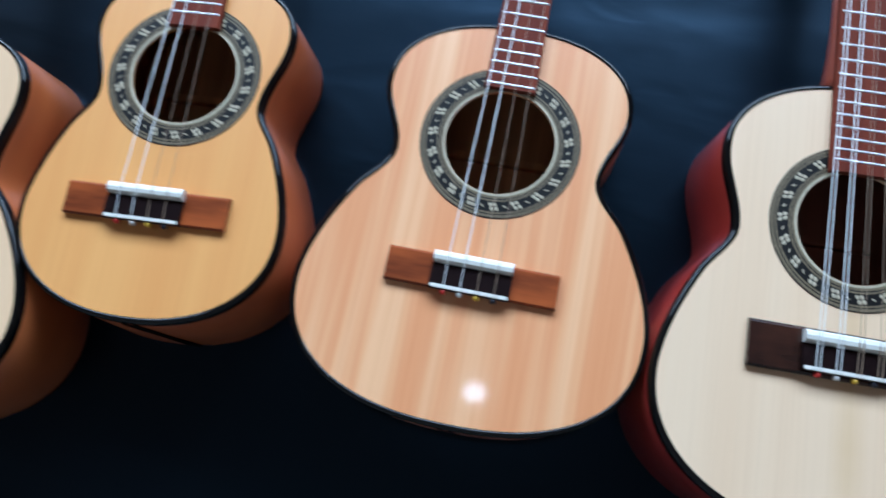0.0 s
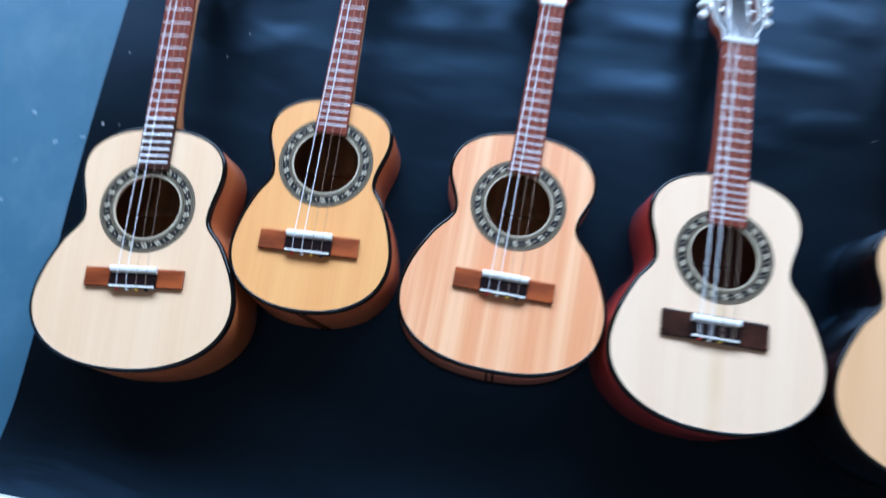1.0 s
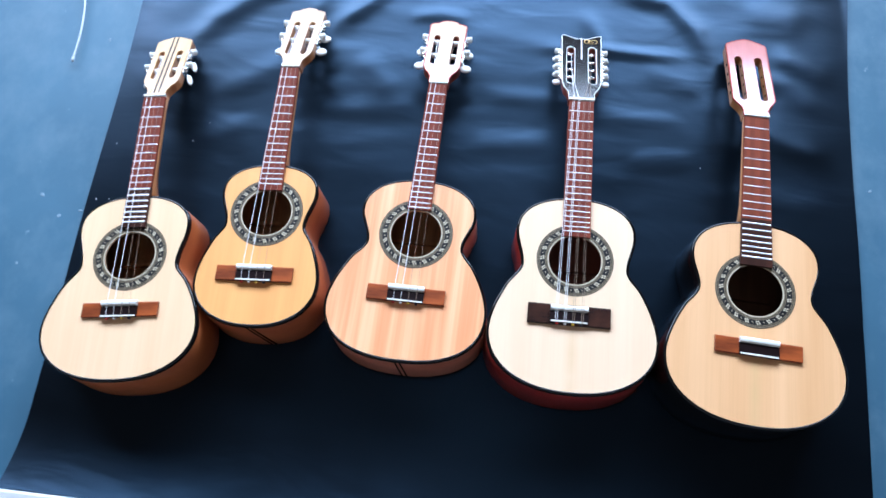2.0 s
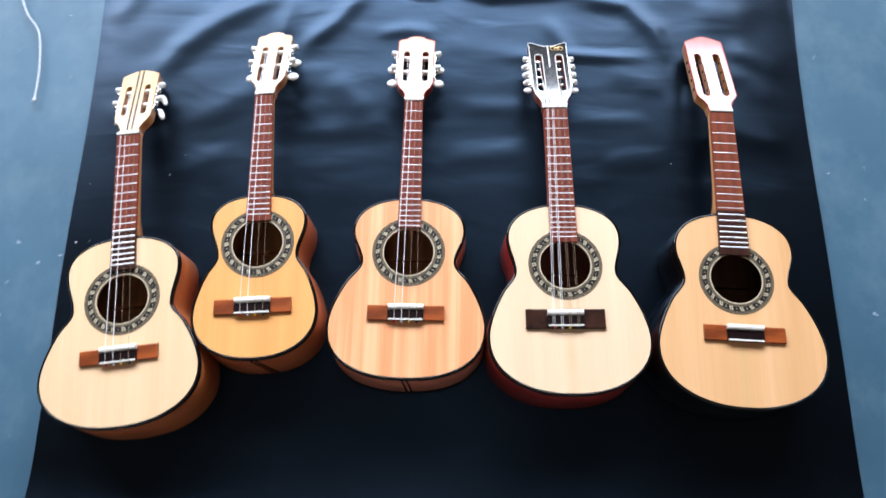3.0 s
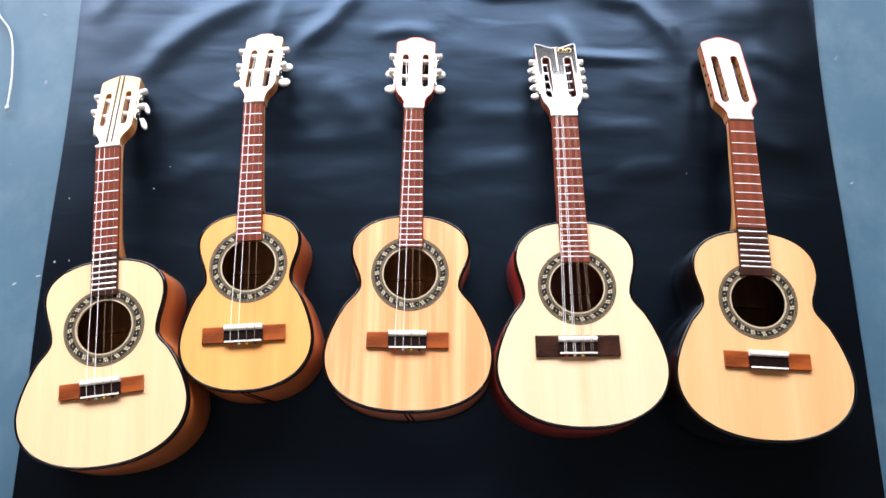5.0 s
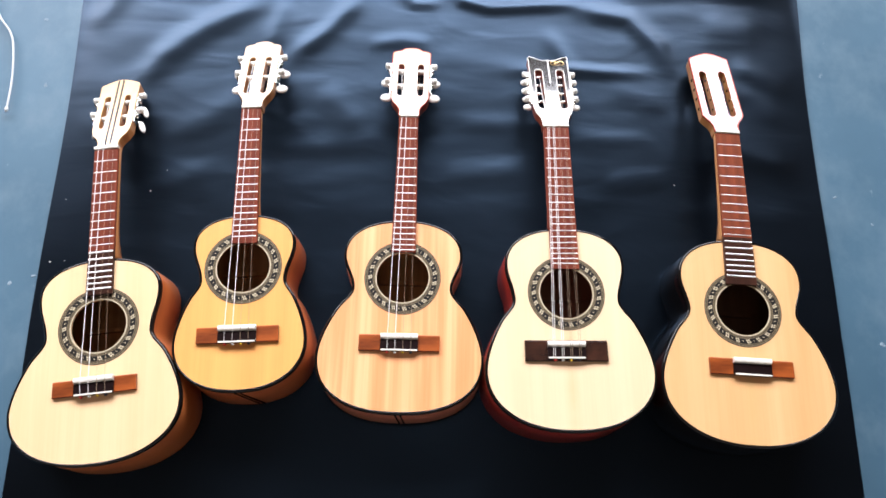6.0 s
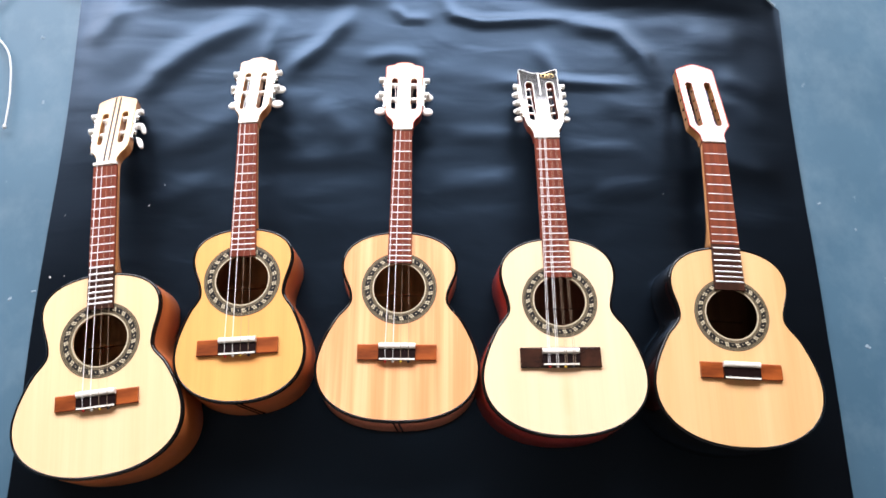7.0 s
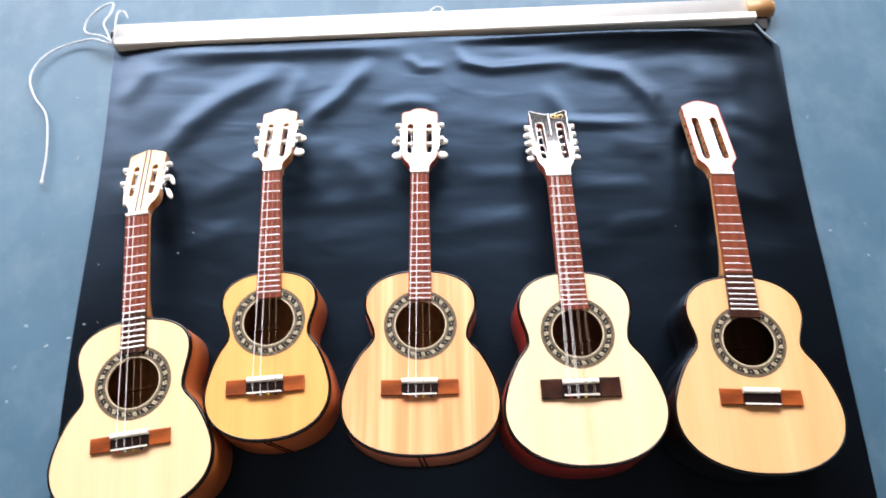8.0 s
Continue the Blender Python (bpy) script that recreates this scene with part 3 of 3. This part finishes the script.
def build_neck(g, root):
    """The neck frame meets the body's face at the neck joint and leans forward from it."""
    T, ny = g["top"] - 0.001, g["nut"]
    fwd = radians(g["fwd"])
    H0 = 0.0055
    nm = Matrix.Translation((0, T, 0)) @ Matrix.Rotation(fwd, 4, "X") @ Matrix.Translation((0, -T, 0))
    w_nut, w_end, fe = g["fw"][0], g["fw"][1], g["fend"]

    def half(y):
        return (w_end + (w_nut - w_end) * (y - fe) / (ny - fe)) / 2

    # shaft and heel
    bm = bmesh.new()
    rings = []
    sections = [(ny + 0.004, 0.020), (ny - 0.02, 0.019), (T + 0.10, 0.022), (T + 0.055, 0.025), (T + 0.035, 0.031), (T + 0.02, 0.041), (T + 0.01, 0.052), (T + 0.002, 0.060)]
    for y, th in sections:
        w = half(y)
        if y < T + 0.05:
            w *= 1 - 0.25 * (T + 0.05 - y) / 0.05 * 0.3
        r = [(w, y, 0.0008), (-w, y, 0.0008)]
        r += [(-w * math.cos(math.pi * k / 12) , y, -th * math.sin(math.pi * k / 12) ** 0.62) for k in range(1, 12)]
        rings.append(r)
    loft(bm, rings)
    part("neck", bm, g["m_neck"], root, g["neck_label"], True, nm)
    # fingerboard: over the body parallel to its face, beyond it along the neck
    bm = bmesh.new()
    rows = []
    for y, m in ((fe, Matrix.Identity(4)), (T, Matrix.Identity(4)), (T + g["dark_end"], nm), (ny, nm)):
        w = half(y)
        rows.append([m @ Vector(p) for p in ((w, y, 0.0006), (w, y, H0 - 0.0008), (w - 0.0008, y, H0), (-w + 0.0008, y, H0), (-w, y, H0 - 0.0008), (-w, y, 0.0006))])
    loft(bm, rows)
    fb = part("fingerboard", bm, [g["m_fb"], M_FB_DARK], root, g["fb_label"])
    # lower end coloured dark in place of its dark reflection
    if g["dark_end"] > 0.001:
        for p in fb.data.polygons:
            if p.center.y < T + g["dark_end"]:
                p.material_index = 1
    scale = ny - 0.004
    for n in range(1, 19):
        y = ny - fret_at(scale, n)
        if y < fe + 0.003:
            break
        w = half(y) - 0.0012
        bm = bmesh.new()
        # frets widened at the dark end to stand in for their bright glint
        fr = 0.0013 if y < T + g["dark_end"] and g["dark_end"] > 0.001 else 0.00072
        prof = [(fr * math.cos(math.pi * k / 6), 0.0006 * math.sin(math.pi * k / 6)) for k in range(7)]
        m = nm if y > T else Matrix.Identity(4)
        loft(bm, [[m @ Vector((x, y + p, H0 - 0.0001 + q)) for p, q in prof] for x in (-w, w)])
        part("fret", bm, M_FRET, fb)
    bm = bmesh.new()
    w = half(ny)
    box(bm, -w, w, ny, ny + 0.005, 0.0, H0 + 0.0022, 0.0008)
    part("nut", bm, M_BONE, root, "white bone nut", False, nm)
    return nm, half, H0


def head_outline(g):
    """Head seen from the front, its foot at the nut (y = 0): counterclockwise, drawn as half widths with a crest."""
    L, wt, ws, wn, ysh = g["head"]
    right = [(wn, -0.002), (wn, 0.010), (wn + 0.25 * (ws - wn), 0.018), (wn + 0.7 * (ws - wn), 0.026), (ws, ysh), (ws + 0.3 * (wt - ws), ysh + 0.3 * (L - ysh)), (wt, L * 0.90), (wt - 0.001, L * 0.925)]
    crest = g["crest"]
    if crest == "peak":
        right += [(wt * 0.80, L * 0.945), (wt * 0.55, L * 0.955), (wt * 0.40, L * 0.985), (wt * 0.15, L)]
    elif crest == "low":
        right += [(wt * 0.7, L * 0.955), (wt * 0.35, L * 0.985), (wt * 0.1, L)]
    else:
        right += [(wt + 0.001, L * 0.965), (wt * 0.97, L), (wt * 0.72, L * 0.985), (wt * 0.45, L * 0.955), (wt * 0.18, L * 0.935), (wt * 0.06, L * 0.945)]
    return right + [(-x, y) for x, y in right[::-1]]


def build_head(g, root, nm, H0):
    L, wt, ws, wn, ysh = g["head"]
    hm = nm @ Matrix.Translation((0, g["nut"] + 0.005, H0 - 0.0015)) @ Matrix.Rotation(-radians(g["head_tilt"]), 4, "X") @ Matrix.Rotation(radians(g["head_lean"]), 4, "Z") @ Matrix.Rotation(radians(g["head_twist"]), 4, "Y")
    out = head_outline(g)
    sx, sw, s0, s1 = g["slots"]
    slots = [slot_loop(s * sx, s0, s1, sw) for s in (-1, 1)]
    th = 0.016
    wood_plate = part("headstock", plate([out, *slots], -th, -0.0021), g["m_neck"], root, g["head_label"], False, hm)
    part("head_veneer", plate([out, *slots], -0.0020, 0.0, 0.0007), g["m_head"], wood_plate, g["veneer_label"], False, hm)
    if g.get("edge"):
        part("head_binding", plate([inset(out, -0.0004), inset(out, 0.0007)], -0.0022, 0.0003), g["edge"], wood_plate, "white edge binding", False, hm)
    if g.get("rim"):
        part("head_rim", plate([inset(out, -0.0005), inset(out, 0.0012)], -0.0022, 0.0002), M_HEAD_RIM, wood_plate, "red-stained worn rim", False, hm)
    for x0, w, mt in g.get("stripes", ()):
        bm = bmesh.new()
        box(bm, x0 - w / 2, x0 + w / 2, 0.004, L * 0.985, -0.001, 0.0003)
        part("head_stripe", bm, mt, wood_plate, "dark inlaid stripe", False, hm)
    if g.get("mark"):
        bm = bmesh.new()
        for cx, cy, rx, ry, a0, a1 in ((0.0095, 0.142, 0.0052, 0.0046, 0.6, 5.6), (0.0155, 0.1405, 0.0046, 0.0036, 1.0, 6.6), (0.0215, 0.142, 0.0050, 0.0046, -1.5, 3.6)):
            tube_path(bm, [(cx + rx * math.cos(a0 + (a1 - a0) * k / 9), cy + ry * math.sin(a0 + (a1 - a0) * k / 9), 0.0003) for k in range(10)], 0.0008, 5, 2)
        part("head_mark", bm, M_GOLD, wood_plate, "gold scroll mark", False, hm)
    if g.get("edge"):
        bm = bmesh.new()
        box(bm, -0.0010, 0.0010, 0.095, L * 0.935, -0.001, 0.0004)
        part("centre_line", bm, g["edge"], wood_plate, "white inlaid centre line", False, hm)
        for lp in slots:
            part("slot_binding", plate([inset(lp, -0.0009), inset(lp, 0.0002)], -0.0022, 0.0003), g["edge"], wood_plate, "white edging of the slot", False, hm)
    # machine heads
    for s in (-1, 1):
        for y in g["posts"] if g["tuners"] else ():
            bm = bmesh.new()
            rod(bm, (s * (sx - sw / 2 - 0.002), y, -0.0065), (s * (sx + sw / 2 + 0.002), y, -0.0065), 0.0044 if g["white_posts"] else 0.0024, 12)
            part("tuner_post", bm, M_WHITE if g["white_posts"] else M_STEEL, root, "string post across the slot", True, hm)
        if not g["tuners"]:
            for y in g["posts"]:
                bm = bmesh.new()
                e = ws + (wt - ws) * (y - ysh) / (L - ysh)
                rod(bm, (s * (e - 0.004), y, -0.0075), (s * (e + 0.0004), y, -0.0075), 0.0028, 12)
                rod(bm, (s * (sx + sw / 2 - 0.0003), y, -0.0075), (s * (sx + sw / 2 + 0.003), y, -0.0075), 0.0024, 10)
                rod(bm, (s * (sx - sw / 2 + 0.0003), y, -0.0075), (s * (sx - sw / 2 - 0.003), y, -0.0075), 0.0024, 10)
                part("tuner_hole", bm, M_BLACK, root, "empty tuner hole", False, hm)
            continue
        for k, y in enumerate(g["posts"]):
            e = ws + (wt - ws) * max(0.0, (y - ysh) / (L * 0.9 - ysh)) + 0.0004
            bm = bmesh.new()
            box(bm, min(s * e, s * (e + 0.0014)), max(s * e, s * (e + 0.0014)), y - g["pitch"] * 0.46, y + g["pitch"] * 0.46, -0.0135, -0.0025, 0.0004)
            tuner = part("tuner", bm, M_STEEL, root, "nickel machine head with a white button", False, hm)
            bm = bmesh.new()
            rod(bm, (s * (e + 0.001), y, -0.0068), (s * (e + 0.0058), y, -0.0068), 0.0046 * g["knob"], 14)
            part("gear", bm, M_STEEL, tuner, "", True, hm)
            bm = bmesh.new()
            q = g["pitch"] * 0.40
            rod(bm, (s * (e + 0.001), y + q, -0.0065), (s * (e + 0.0088), y + q, -0.0065), 0.0050 * g["knob"], 12)
            ball(bm, (s * (e + 0.0088), y + q, -0.0065), 0.0032, 0.0056 * g["knob"], 0.0056 * g["knob"])
            part("bushing", bm, M_WHITE, tuner, "white bushing", True, hm)
            bm = bmesh.new()
            by, bz, bx = y - g["pitch"] * g["drop"], -0.0125, e + 0.0058 + (g["swing"] if s > 0 else -2 * g["swing"])
            rod(bm, (s * (e + 0.002), y - 0.003, -0.0115), (s * (bx - 0.002), by + 0.004, bz), 0.0014, 8)
            part("shaft", bm, M_STEEL, tuner, "", True, hm)
            bm = bmesh.new()
            bs = g["button"]
            turn = Matrix.Rotation(s * radians(-g["skew"]), 4, "Z")
            ball(bm, (s * (bx + 0.0015), by, bz), bs[0], bs[1], bs[2], turn, 14, 10)
            part("button", bm, M_WHITE, tuner, "white plastic tuning button", True, hm)
    return hm


def build_bridge(g, root):
    bx, (w, tall) = g["bx"], g["bridge"]
    q = tall / 0.025
    mb = g["m_bridge"]
    bm = bmesh.new()
    x0, x1 = bx - w / 2, bx + w / 2
    prof = [(-0.0125, 0.0002), (-0.0125, 0.0034), (-0.0113, 0.0045), (0.0105, 0.0045), (0.0122, 0.0034), (0.0125, 0.0002)]
    loft(bm, [[(x, y * q, z) for y, z in prof] for x in (x0, x1)])
    bridge = part("bridge", bm, mb, root, g["bridge_label"])
    h = 0.0265
    bm = bmesh.new()
    prof = [(-0.0125, 0.004), (-0.0125, 0.0066), (-0.0115, 0.0074), (-0.0085, 0.0074), (0.0042, 0.0068), (0.0045, 0.004)]
    loft(bm, [[(x, y, z) for y, z in prof] for x in (bx - h, bx + h)])
    part("tie_block", bm, M_BLOCK, bridge, "dark raised tie block")
    bm = bmesh.new()
    prof = [(0.0125, 0.004), (0.0125, 0.0085), (0.0112, 0.0104), (0.0088, 0.0110), (0.0062, 0.0104), (0.0048, 0.0085), (0.0045, 0.004)]
    loft(bm, [[(x, y, z) for y, z in prof] for x in (bx - h + 0.0004, bx + h - 0.0004)])
    part("saddle", bm, M_BONE, bridge, "polished white saddle")
    bm = bmesh.new()
    box(bm, bx - h + 0.001, bx + h - 0.001, -0.0122, -0.0096, 0.0068, 0.0084, 0.0004)
    part("tie_strip", bm, M_BONE, bridge, "white strip on the tie block")
    if g["strings"]:
        for k, c in enumerate(("red", "white", "yellow", "black")):
            x = bx - 0.0165 + 0.011 * k
            bm = bmesh.new()
            ball(bm, (x, -0.0138, 0.0052), 0.0023, 0.0020, 0.0022)
            part("ball_end", bm, M_BALL[c], bridge, c + " string end bead", True)
    return bridge


def build_strings(g, root, nm, hm, H0):
    xs_b, xs_n = g["string_x"]
    sx = g["slots"][0]
    count = len(xs_b)
    for k in range(count):
        a = Vector((g["bx"] + xs_b[k], -0.0105, 0.0092))
        b = Vector((g["bx"] + xs_b[k], 0.0088, 0.0114))
        c = nm @ Vector((xs_n[k], g["nut"] + 0.002, H0 + 0.0024))
        left = k < count / 2
        post = g["posts"][(k if left else count - 1 - k) % len(g["posts"])]
        d = hm @ Vector(((-1 if left else 1) * (sx - 0.001), post, -0.003))
        wound = k < count / 2
        bm = bmesh.new()
        for p, q in ((a, b), (b, c), (c, d)):
            rod(bm, p, q, 0.00032 if p == a else g["gauge"][0] if wound else g["gauge"][1], 6)
        part("string", bm, M_STRING if wound else M_STRING_PLAIN, root, "silver-white string" if wound else "thin clear brownish string")


def build_guitar(g):
    l, a = radians(g["lean"]), radians(g["tilt"])
    u, v, n = Vector((math.sin(l), 0, math.cos(l))), Vector((math.cos(l), 0, -math.sin(l))), Vector((0, -1, 0))
    Y = u * math.cos(a) - n * math.sin(a)
    Z = n * math.cos(a) + u * math.sin(a)
    m = Matrix(((v.x, Y.x, Z.x, g["at"][0]), (v.y, Y.y, Z.y, g["at"][1]), (v.z, Y.z, Z.z, g["at"][2]), (0, 0, 0, 1)))
    root = thing("small_guitar", m, g["label"], "guitar", "guitars on the sheet")
    build_body(g, root)
    nm, half, H0 = build_neck(g, root)
    hm = build_head(g, root, nm, H0)
    build_bridge(g, root)
    if g["strings"]:
        build_strings(g, root, nm, hm, H0)
    return root


FOUR = ((-0.0165, -0.0055, 0.0055, 0.0165), (-0.0108, -0.0036, 0.0036, 0.0108))
EIGHT = (tuple(x + d for x in (-0.018, -0.006, 0.006, 0.018) for d in (-0.0013, 0.0013)), tuple(x + d for x in (-0.0125, -0.0042, 0.0042, 0.0125) for d in (-0.0011, 0.0011)))
M_TOP_CREAM = wood("pale_spruce", (0.84, 0.590, 0.345), (0.78, 0.51, 0.275), 500, 26, shift=(1, 0, 0))
M_TOP_AMBER = wood("amber_spruce", (0.82, 0.420, 0.122), (0.73, 0.325, 0.085), 450, 20, shift=(2, 0, 0))
M_TOP_CEDAR = wood("banded_cedar", (0.87, 0.50, 0.245), (0.74, 0.315, 0.122), 380, 34, 0.17, shift=(3.3, 0, 0), mid=0.53)
M_TOP_WHITE = wood("white_spruce", (0.85, 0.635, 0.41), (0.80, 0.565, 0.345), 500, 24, shift=(4, 0, 0), seam=(0.66, 0.45, 0.22))
M_TOP_TAN = wood("tan_spruce", (0.79, 0.482, 0.230), (0.67, 0.370, 0.152), 460, 18, 0.30, shift=(5, 0, 0), seam=(0.6, 0.40, 0.16))
M_SIDE_BROWN = wood("brown_mahogany", (0.49, 0.150, 0.038), (0.32, 0.080, 0.019), 90, 12, rough=0.4, coat=0.4)
M_SIDE_TAWNY = wood("tawny_mahogany", (0.49, 0.140, 0.040), (0.34, 0.082, 0.022), 90, 12, rough=0.4, coat=0.4, shift=(2, 1, 0))
M_SIDE_ROSY = wood("rosy_cedar", (0.56, 0.21, 0.125), (0.40, 0.13, 0.07), 90, 12, rough=0.4, coat=0.4)
M_SIDE_RED = wood("dark_red_stain", (0.32, 0.034, 0.022), (0.20, 0.016, 0.011), 90, 12, rough=0.34)
M_NECK = wood("pale_cedar_neck", (0.50, 0.24, 0.085), (0.36, 0.15, 0.05), 200, 30)
M_NECK_RED = wood("red_stained_neck", (0.30, 0.07, 0.035), (0.18, 0.035, 0.018), 200, 30)
M_HEAD_PALE = wood("pale_head_veneer", (0.66, 0.42, 0.17), (0.52, 0.30, 0.10), 260, 30, coat=1.0, coat_rough=0.18)
M_HEAD_BROWN = wood("pale_brown_head_veneer", (0.60, 0.38, 0.20), (0.48, 0.28, 0.13), 260, 30, coat=1.0, coat_rough=0.18)
M_HEAD_RED = wood("red_head_veneer", (0.42, 0.085, 0.055), (0.30, 0.05, 0.03), 260, 30, coat=1.0, coat_rough=0.10)
M_HEAD_RIM = wood("red_stained_rim", (0.36, 0.065, 0.045), (0.24, 0.04, 0.026), 260, 30, rough=0.7, coat=0.0, spec=0.15)
M_INSIDE = wood("bare_brown_back", (0.50, 0.26, 0.10), (0.26, 0.12, 0.045), 120, 60, 0.25, rough=0.7, coat=0.0)
M_INSIDE_DARK = wood("bare_dark_back", (0.15, 0.07, 0.03), (0.07, 0.03, 0.012), 120, 40, rough=0.7, coat=0.0)
M_INSIDE_RED = wood("bare_reddish_back", (0.30, 0.11, 0.07), (0.20, 0.07, 0.04), 120, 30, rough=0.7, coat=0.0)

BASE = dict(
    flare=0.0042, fwd=0.0, head_tilt=16.0, rose=(0.038, 0.0555), fw=(0.031, 0.038), m_fb=M_FB, fb_label="reddish rosewood fingerboard",
    m_bridge=M_BRIDGE, bridge_label="reddish-brown wooden bridge", strings=True, string_x=FOUR, gauge=(0.00046, 0.00022),
    head=(0.141, 0.0305, 0.0290, 0.0155, 0.034), slots=(0.0155, 0.0098, 0.038, 0.105), posts=(0.094, 0.063), pitch=0.029, drop=0.66, skew=10.0,
    button=(0.0075, 0.0075, 0.0040), tuners=True, white_posts=True, crest="peak", m_neck=M_NECK, neck_label="light brown neck and heel", head_label="slotted headstock",
    veneer_label="glossy slotted head veneer", m_head=M_HEAD_BROWN, bx=-0.001, graft=None, m_inside=M_INSIDE, dark_end=0.0005, round=2.2, knob=1.0, petals=((0.0021, 0.0014), (-0.0008, 0.0017), (0.0008, -0.0017), (-0.0021, -0.0014)), swing=0.0, head_lean=0.0, head_twist=0.0,
)
GUITARS = [
    dict(BASE, at=(-0.3550, -0.0894, 1.4462), bridge=(0.1113, 0.0221), lean=-7.26, tilt=2.18, tail=0.1042, lo=0.1154, ylo=-0.0250, wa=0.0735, ywa=0.0719, up=0.0845, yup=0.1320, top=0.1854,
         dark_end=0.012, hole=(0.0854, 0.038), nut=0.3637, fend=0.1299, fw=(0.036, 0.037), bx=0.0001, m_top=M_TOP_CREAM, top_label="pale cream spruce top", m_side=M_SIDE_BROWN, side_label="brown mahogany ribs",
         m_head=M_HEAD_PALE, veneer_label="pale wood head front", crest="low", stripes=((-0.0038, 0.0028, M_MATT), (0.0038, 0.0028, M_MATT)), head_tilt=14.3, head_lean=-1.0, head_twist=-2.5, skew=-20.0, swing=0.0045, button=(0.0046, 0.0140, 0.0040),
         head=(0.1509, 0.0314, 0.0299, 0.0160, 0.0364), slots=(0.0160, 0.0101, 0.0407, 0.1124), posts=(0.1006, 0.0674), pitch=0.0310, label="small four-string guitar with a pale cream top and brown sides"),
    dict(BASE, at=(-0.1676, -0.0894, 1.5197), bridge=(0.1133, 0.0233), lean=-3.11, tilt=2.18, tail=0.0793, lo=0.0927, ylo=-0.0081, wa=0.0611, ywa=0.0807, up=0.0737, yup=0.1352, top=0.1828,
         hole=(0.1006, 0.0385), nut=0.3634, fend=0.1362, fw=(0.030, 0.038), m_top=M_TOP_AMBER, top_label="amber yellow spruce top", m_side=M_SIDE_TAWNY, side_label="tawny brown ribs",
         bx=-0.0021, graft=0.018, head_lean=-3.0, head_twist=-3.0, head=(0.1472, 0.0304, 0.0285, 0.0161, 0.0365), slots=(0.0135, 0.0100, 0.0270, 0.1096), swing=0.002, button=(0.0102, 0.0086, 0.0042), posts=(0.1010, 0.0677), pitch=0.0312, head_tilt=11.8, label="smallest four-string guitar with an amber yellow top"),
    dict(BASE, at=(0.0565, -0.0853, 1.5115), bridge=(0.1131, 0.0232), lean=0.53, tilt=2.42, tail=0.0981, lo=0.1176, ylo=-0.0186, wa=0.0719, ywa=0.0804, up=0.0866, yup=0.1315, top=0.1879,
         hole=(0.0977, 0.038), nut=0.3639, fend=0.1357, fw=(0.030, 0.036), bx=-0.0011, m_top=M_TOP_CEDAR, top_label="orange cedar top with vertical bands", m_side=M_SIDE_ROSY, side_label="rosy brown ribs",
         m_neck=M_NECK_RED, neck_label="red-stained neck", rim=True, graft=0.004, button=(0.0102, 0.0086, 0.0042), round=2.35, flare=0.0020, head=(0.1532, 0.0321, 0.0306, 0.0163, 0.0369), slots=(0.0163, 0.0103, 0.0413, 0.1141), posts=(0.1021, 0.0684), pitch=0.0315, head_tilt=11.8, label="small four-string guitar with a banded orange cedar top"),
    dict(BASE, at=(0.2943, -0.0930, 1.5022), bridge=(0.1156, 0.0297), lean=-0.44, tilt=2.53, tail=0.1107, lo=0.1191, ylo=-0.0270, wa=0.0767, ywa=0.0739, up=0.0868, yup=0.1277, top=0.1854,
         hole=(0.0853, 0.038), nut=0.3564, fend=0.1204, fw=(0.039, 0.041), m_top=M_TOP_WHITE, top_label="creamy white spruce top", m_side=M_SIDE_RED, m_inside=M_INSIDE_RED, side_label="dark red ribs",
         m_neck=M_NECK_RED, neck_label="red-stained neck", m_bridge=M_BRIDGE_DARK, bridge_label="dark brown-black bridge", string_x=EIGHT, gauge=(0.00036, 0.00020), bx=-0.0057,
         head=(0.1580, 0.0330, 0.0315, 0.0204, 0.0390), slots=(0.0178, 0.0128, 0.0350, 0.1270), posts=(0.1137, 0.0942, 0.0747, 0.0563), pitch=0.0189, drop=0.35, skew=0.0, button=(0.0072, 0.0062, 0.0038),
         crest="horns", head_tilt=13.3, knob=0.92, m_head=M_HEAD_BLACK, edge=M_BONE, veneer_label="glossy black head front", mark=True, white_posts=False, label="eight-string small guitar with a creamy top, black head and red sides"),
    dict(BASE, at=(0.5438, -0.0905, 1.4823), bridge=(0.1167, 0.0235), lean=2.87, tilt=2.02, tail=0.1084, lo=0.1223, ylo=-0.0213, wa=0.0791, ywa=0.0808, up=0.0898, yup=0.1310, top=0.1912,
         dark_end=0.004, hole=(0.0849, 0.039), nut=0.3707, fend=0.1210, fw=(0.037, 0.045), m_top=M_TOP_TAN, top_label="tan spruce top with fine grain", m_side=M_SIDE_BLACK, m_inside=M_INSIDE_DARK, side_label="glossy black ribs",
         m_fb=M_FB_BROWN, fb_label="brown fingerboard", strings=False, tuners=False, bx=0.0035, head=(0.1742, 0.0328, 0.0330, 0.0194, 0.0323), slots=(0.0160, 0.0120, 0.0310, 0.1312), posts=(0.1161, 0.0946, 0.0731, 0.0516), pitch=0.0204,
         crest="low", head_lean=2.6, m_head=M_HEAD_RED, rim=True, veneer_label="glossy red-stained slotted head front", white_posts=False, head_tilt=11.4, label="unstrung small guitar with a tan top, black sides and bare head"),
]
for g in GUITARS:
    build_guitar(g)
